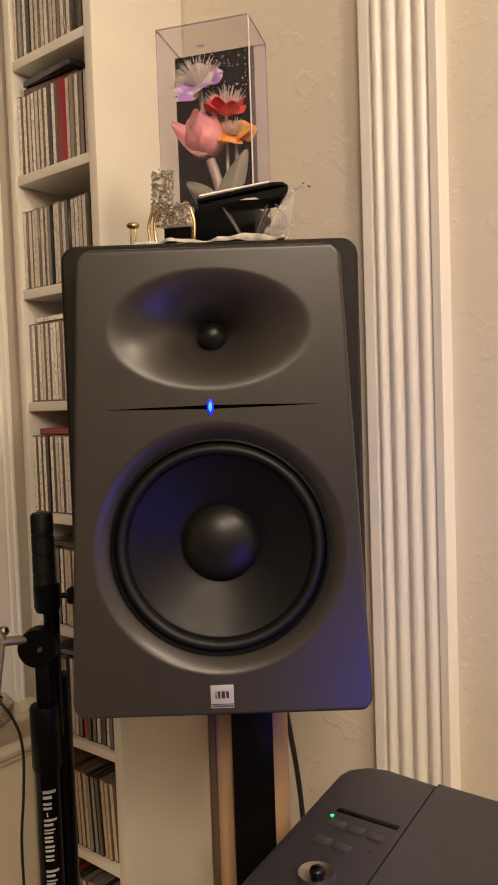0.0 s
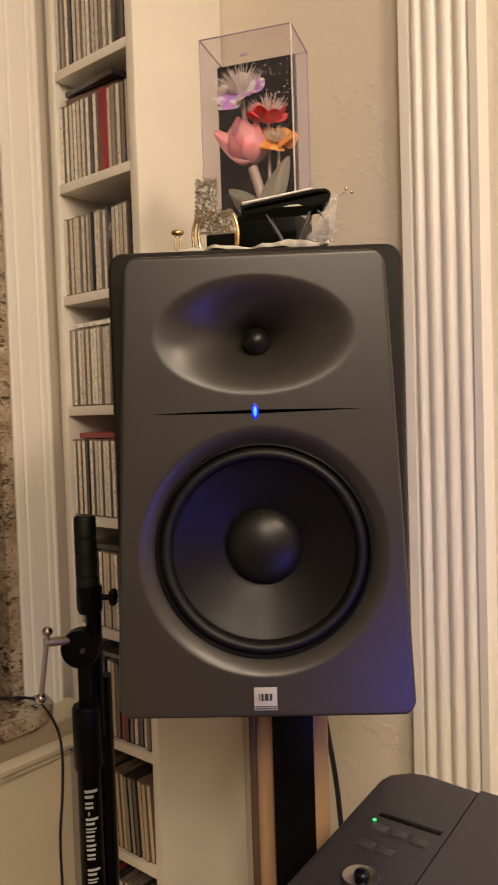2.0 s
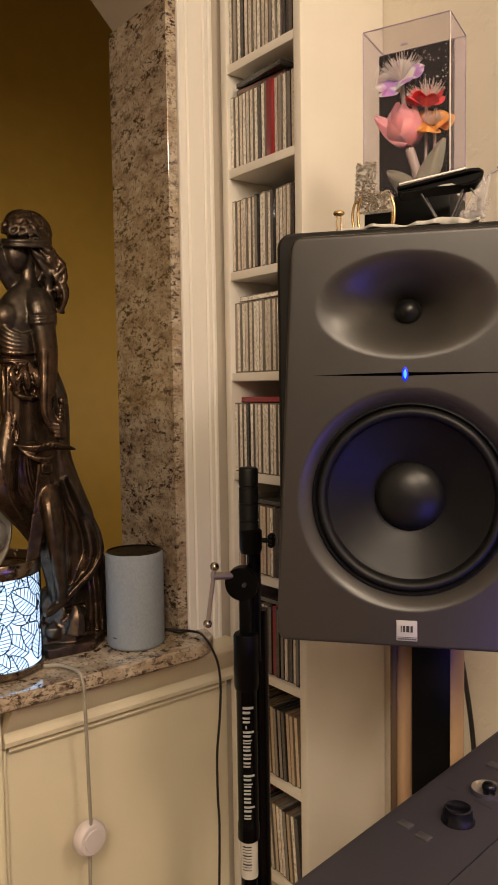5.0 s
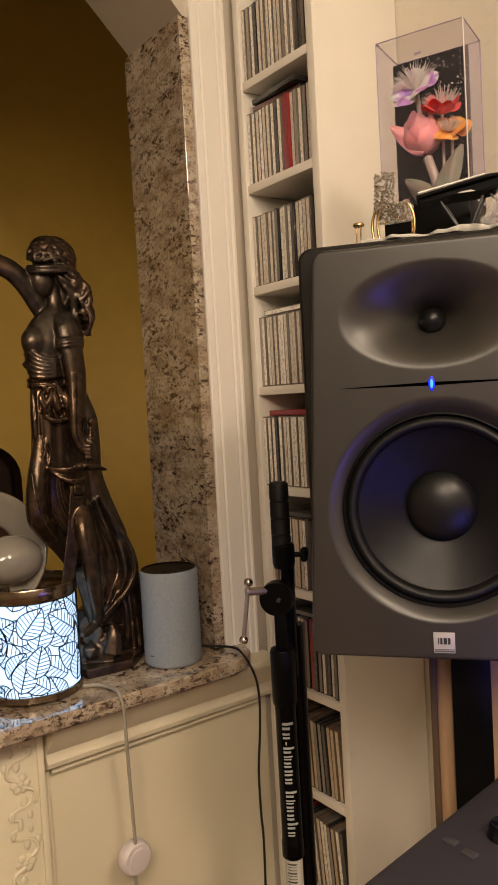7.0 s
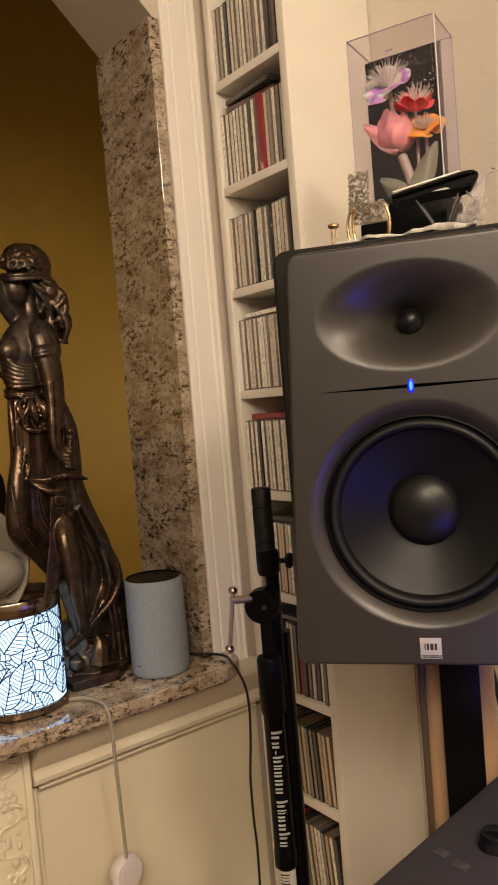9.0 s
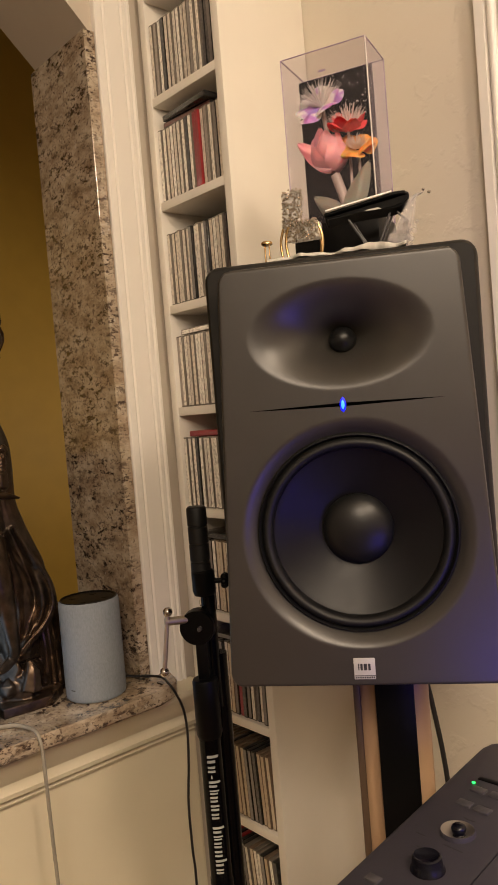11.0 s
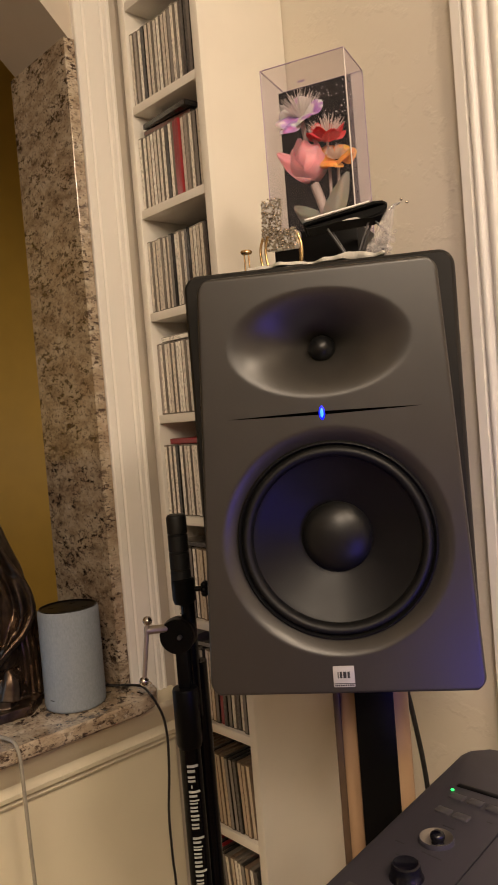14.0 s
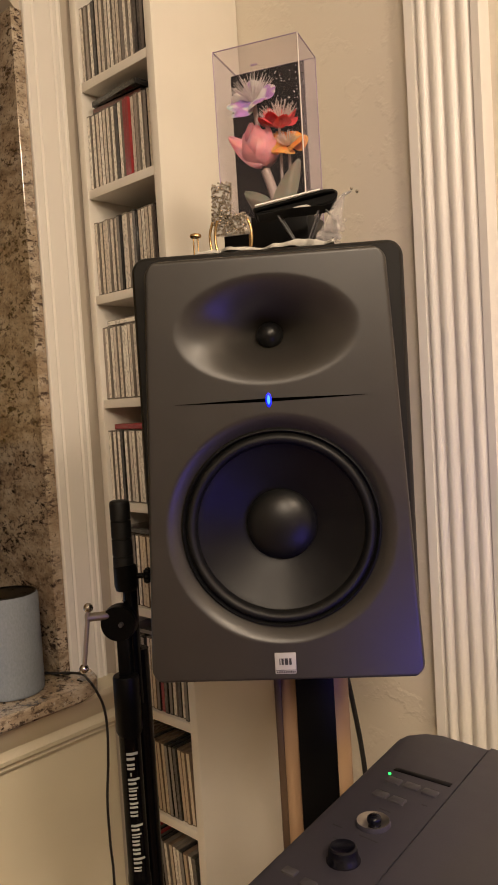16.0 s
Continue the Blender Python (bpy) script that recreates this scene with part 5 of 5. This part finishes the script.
def flower_box():
    W, D, H, T, B = 0.055, 0.038, 0.273, 0.0018, 0.066
    root = thing("flower_box", BOX, "clear acrylic display box with silk and fibre flowers", "display box")
    for name, b in (("front_pane", (-W, W, -D, -D + T, B, H)), ("back_pane", (-W, W, D - T, D, B, H)), ("side_pane", (-W, -W + T, -D + T, D - T, B, H)), ("side_pane", (W - T, W, -D + T, D - T, B, H)), ("top_pane", (-W + T, W - T, -D + T, D - T, H - T, H))):
        ob = part(name, box(*b), SIDE_ACRYLIC if name in ("side_pane", "back_pane") else ACRYLIC, root)
        ob.visible_shadow = False
    bm = None
    for x in (-W, W):
        for y in (-D, D):
            bm = sweep([(x, y, B), (x, y, H)], 0.0007, 6, bm)
    for y in (-D, D):
        bm = sweep([(-W, y, H), (W, y, H)], 0.0007, 6, bm)
    for x in (-W, W):
        bm = sweep([(x, -D, H), (x, D, H)], 0.0007, 6, bm)
    # highlight on the front right corner, painted as a pale strip
    part("edge_highlight", sweep([(W, -D, B), (W, -D, H)], 0.0009, 6), FIBRE, root, "pale strip painted as the corner highlight", 60)
    part("box_edges", bm, LILAC, root, "lilac tinted edges", 60)
    part("base", box(-W + 0.0005, W + 0.0005, -D - 0.0005, D + 0.0005, 0.0, B - 0.0002, 0.0015), BLACK, root, "black plastic base", 30)
    screen = part("backdrop_card", box(-0.049, W - 0.006, D - 0.034, D - 0.032, B, 0.258), BLACK, root, "black card with pale specks", 30)
    r = random.Random(6)
    bm = None
    for k in range(46):
        x, z = r.uniform(-0.01, 0.05), r.uniform(0.2, 0.255)
        bm = box(x, x + 0.0011, D - 0.0346, D - 0.0341, z, z + 0.0011, bm=bm)
    part("speck", bm, LABEL_WHITE, screen, "pale specks")
    tulip = part("tulip", bloom(3, 0.054, 0.0175, -0.5, -0.02, 5, pose(-0.003, -0.018, 0.131, 0, -7, 50), 3, 2, 0.12, 0.7), PINK, root, "pink silk tulip", 70)
    part("outer_petal", bloom(3, 0.048, 0.0185, -0.55, -0.06, 11, pose(-0.003, -0.018, 0.130, 0, -7, -12), 4, 3, 0.15, 0.75), PINK, tulip, smooth=70)
    own = petal(0.056, 0.0115, 0.3, 0.1, 0.7)
    bmesh.ops.transform(own, matrix=pose(-0.002, -0.026, 0.131, -8, -46, 12), verts=own.verts)
    part("loose_petal", own, PINK, tulip, smooth=70)
    part("red_flower", bloom(8, 0.028, 0.0115, 0.35, 0.35, 74, pose(0.019, -0.016, 0.175, 16, 6, 0), 16, 5, 0, 1.2), REDSILK, root, "red silk flower", 70)
    part("red_spray", spray(170, 0.034, 56, pose(0.019, -0.012, 0.176, 14, -4, 0), 5), FIBRE, root, "spray of optic fibres", 60)
    part("orange_flower", bloom(6, 0.023, 0.0165, 0.45, 0.5, 96, pose(0.029, -0.013, 0.151, 46, 6, 0), 14, 9, 0, 1.3), ORANGE, root, "orange silk flower", 70)
    part("orange_spray", spray(110, 0.02, 62, pose(0.029, -0.015, 0.151, 30, 4, 0), 15), FIBRE, root, "spray of optic fibres", 60)
    part("violet_flower", bloom(7, 0.031, 0.0155, 0.35, 0.35, 100, pose(-0.014, -0.016, 0.213, 48, -8, 0), 14, 11, 0, 1.3), VIOLET, root, "white and violet silk flower", 70)
    part("white_spray", spray(190, 0.036, 66, pose(-0.013, -0.014, 0.212, 8, -8, 0), 12), FIBRE, root, "spray of optic fibres", 60)
    for p, w in ((((0.012, -0.016, 0.068), (0.008, -0.017, 0.095), (-0.001, -0.018, 0.126)), 0.0062), (((0.016, -0.012, 0.068), (0.018, -0.012, 0.12), (0.018, -0.012, 0.18)), 0.002), (((0.01, -0.01, 0.068), (-0.006, -0.01, 0.15), (-0.013, -0.014, 0.211)), 0.0032), (((0.018, -0.012, 0.068), (0.028, -0.012, 0.11), (0.03, -0.014, 0.149)), 0.002)):
        part("stem", sweep(smooth_line(p, 5), w, 8), STALK, root, "pale stem", 60)
    for m, s in ((pose(0.012, -0.024, 0.067, -4, 26, 14), 0.072), (pose(0.009, -0.022, 0.067, -8, -48, -10), 0.056)):
        own = petal(s, 0.013, 0.4, 0.12)
        bmesh.ops.transform(own, matrix=m, verts=own.verts)
        part("leaf", own, LEAF, root, smooth=70)
    part("vent_mark", box(-0.006, 0.003, -D - 0.0004, -D, H - 0.027, H - 0.0245), LILAC, root)


flower_box()


def miniature_chair():
    root = thing("miniature_chair", DECK @ pose(-0.044, 0.115, 0.0035, 0, 0, -12), "miniature crystal-studded silver chair with gold legs", "figurine")
    r = random.Random(2)

    def studs(x0, x1, y, z0, z1, n, lean):
        bm = None
        for k in range(n):
            u, v = r.random(), r.random()
            x, z = x0 + (x1 - x0) * u, z0 + (z1 - z0) * v
            bm = ball(x + lean * (z - z0), y + r.uniform(-0.002, 0.002), z, r.uniform(0.0009, 0.0015), bm, sub=1)
        return bm

    part("backrest", studs(-0.023, 0.001, 0.01, 0.044, 0.091, 330, 0.06), CHROME, root, "glittering crystal backrest", 20)
    part("back_plate", box(-0.022, 0.0, 0.0115, 0.014, 0.044, 0.089, 0.001), STUD, root, smooth=30)
    part("seat", studs(-0.014, 0.026, -0.008, 0.027, 0.05, 330, 0.0), CHROME, root, "glittering crystal seat", 20)
    part("seat_plate", box(-0.013, 0.025, -0.006, 0.012, 0.029, 0.048, 0.002), STUD, root, smooth=30)
    for x, y in ((-0.017, -0.004), (0.025, -0.006), (-0.009, -0.009), (0.018, 0.012)):
        s = -1 if x < 0 else 1
        part("leg", sweep(smooth_line([(x, y, 0.044), (x + s * 0.004, y, 0.03), (x + s * 0.003, y, 0.013), (x - s * 0.002, y, 0.0)], 5), 0.0017, 8), GOLD, root, "curved gold leg", 60)


miniature_chair()
stool = thing("miniature_stool", DECK @ pose(-0.080, 0.1, 0.004), "tiny gold stool with a flat round top", "figurine")
part("seat", lathe([(0, 0.0245), (0.0055, 0.0245), (0.0066, 0.0255), (0.0066, 0.0272), (0.0055, 0.0285), (0, 0.029)], 24), GOLD, stool, smooth=40)
for x in (-0.0025, 0.0025):
    part("leg", sweep([(x, 0, 0.0), (x, 0, 0.025)], 0.0009, 8), GOLD, stool, smooth=60)


def miniature_piano():
    root = thing("miniature_piano", DECK @ pose(0.037, 0.125, 0.004), "miniature black grand piano with white keys on crossed legs", "figurine")
    tilt = pose(-0.003, 0, 0.057, -18, -9.5, 0)
    pts = [(-0.048, -0.014), (0.034, -0.016), (0.044, -0.013), (0.049, -0.006), (0.048, 0.004), (0.036, 0.013), (0.012, 0.02), (-0.02, 0.016), (-0.048, 0.012)]
    bm = extrude_profile(pts, "z", -0.0022, 0.0022)
    bmesh.ops.bevel(bm, geom=[e for e in bm.edges], offset=0.0008, segments=1, affect="EDGES")
    bmesh.ops.transform(bm, matrix=tilt, verts=bm.verts)
    top = part("lid", bm, BLACK, root, "glossy black curved lid", 35)
    # the case under the lid, deeper towards its curved tail
    side = [(-0.046, -0.0024), (-0.044, -0.0055), (-0.01, -0.008), (0.012, -0.0115), (0.03, -0.0145), (0.04, -0.013), (0.0465, -0.008), (0.0475, -0.0024)]
    bm = extrude_profile(side, "y", -0.0115, 0.0075)
    bmesh.ops.bevel(bm, geom=[e for e in bm.edges if abs(e.verts[0].co.y - e.verts[1].co.y) < 1e-5], offset=0.0015, segments=2, affect="EDGES")
    bmesh.ops.transform(bm, matrix=tilt, verts=bm.verts)
    part("case", bm, BLACK, root, smooth=40)
    bm = extrude_profile([(-0.004, -0.0088), (0.006, -0.0108), (0.016, -0.0124), (0.012, -0.0092), (0.002, -0.0082)], "y", -0.0121, -0.0117)
    bmesh.ops.transform(bm, matrix=tilt, verts=bm.verts)
    part("worn_patch", bm, PAPER, root, "torn pale paper patch")
    bm = box(-0.045, 0.030, -0.0178, -0.0142, 0.0012, 0.0031)
    bmesh.ops.transform(bm, matrix=tilt, verts=bm.verts)
    part("keys", bm, LABEL_WHITE, top, "cream white keys")
    for a, b in (((-0.024, -0.004, 0.047), (0.003, -0.005, 0.0)), ((0.023, -0.004, 0.05), (0.003, -0.005, 0.0)), ((-0.02, 0.008, 0.047), (0.005, 0.008, 0.0)), ((0.026, 0.006, 0.05), (0.005, 0.008, 0.0)), ((0.03, -0.004, 0.05), (0.04, -0.004, 0.038))):
        part("leg", sweep([a, b], 0.0013, 8), KEYCAP, root, "thin grey metal leg", 60)


miniature_piano()


def glass_figurine():
    root = thing("glass_figurine", DECK @ pose(0.062, 0.105, 0.004), "clear cut glass leaning figurine with bead ends", "figurine")
    for k in range(6):
        o = 0.004 * k
        part("stem", sweep(smooth_line([(-0.016 + o, 0.002 * (k % 3), 0.0), (-0.002 + o * 0.9, 0.002, 0.018), (0.01 + o * 0.6, 0.0, 0.04), (0.022 + o * 0.2, 0, 0.058), (0.034, 0, 0.063)], 5), [0.0038 - 0.0028 * j / 20 for j in range(21)], 8), CRYSTAL, root, smooth=60)
    r = random.Random(12)
    bm = None
    for k in range(120):
        t = r.random()
        bm = ball(-0.016 + 0.03 * t + r.uniform(-0.004, 0.014), r.uniform(-0.01, 0.01), 0.003 + 0.034 * t * r.random(), r.uniform(0.0018, 0.004), bm, sub=1)
    part("cut_bead", bm, CRYSTAL, root, "cut glass beads", 10)
    part("tip_bead", ball(0.041, 0, 0.0625, 0.002, ball(0.035, 0, 0.066, 0.0018)), CHROME, root, smooth=60)


glass_figurine()


# guessed piece for a soft dark blob, placed to fit the camera's view
def armchair():
    root = thing("armchair", pose(-2.12, 0.18, 0), "dark brown high-backed armchair in the room beyond", "armchair")
    part("backrest", box(-0.06, 0.06, -0.42, 0.48, 0.3, 1.26, 0.1, 6), MAROON, root, smooth=40)
    part("seat", box(-0.06, 0.5, -0.34, 0.37, 0.25, 0.46, 0.05, 3), MAROON, root, smooth=40)
    for y in (-0.42, 0.37):
        part("armrest", box(0.0, 0.5, y, y + 0.08, 0.1, 0.62, 0.03, 3), MAROON, root, smooth=40)
    for x in (-0.02, 0.44):
        for y in (-0.38, 0.4):
            part("leg", box(x - 0.02, x + 0.02, y - 0.02, y + 0.02, 0, 0.3, 0.004), MAROON, root, smooth=40)


armchair()
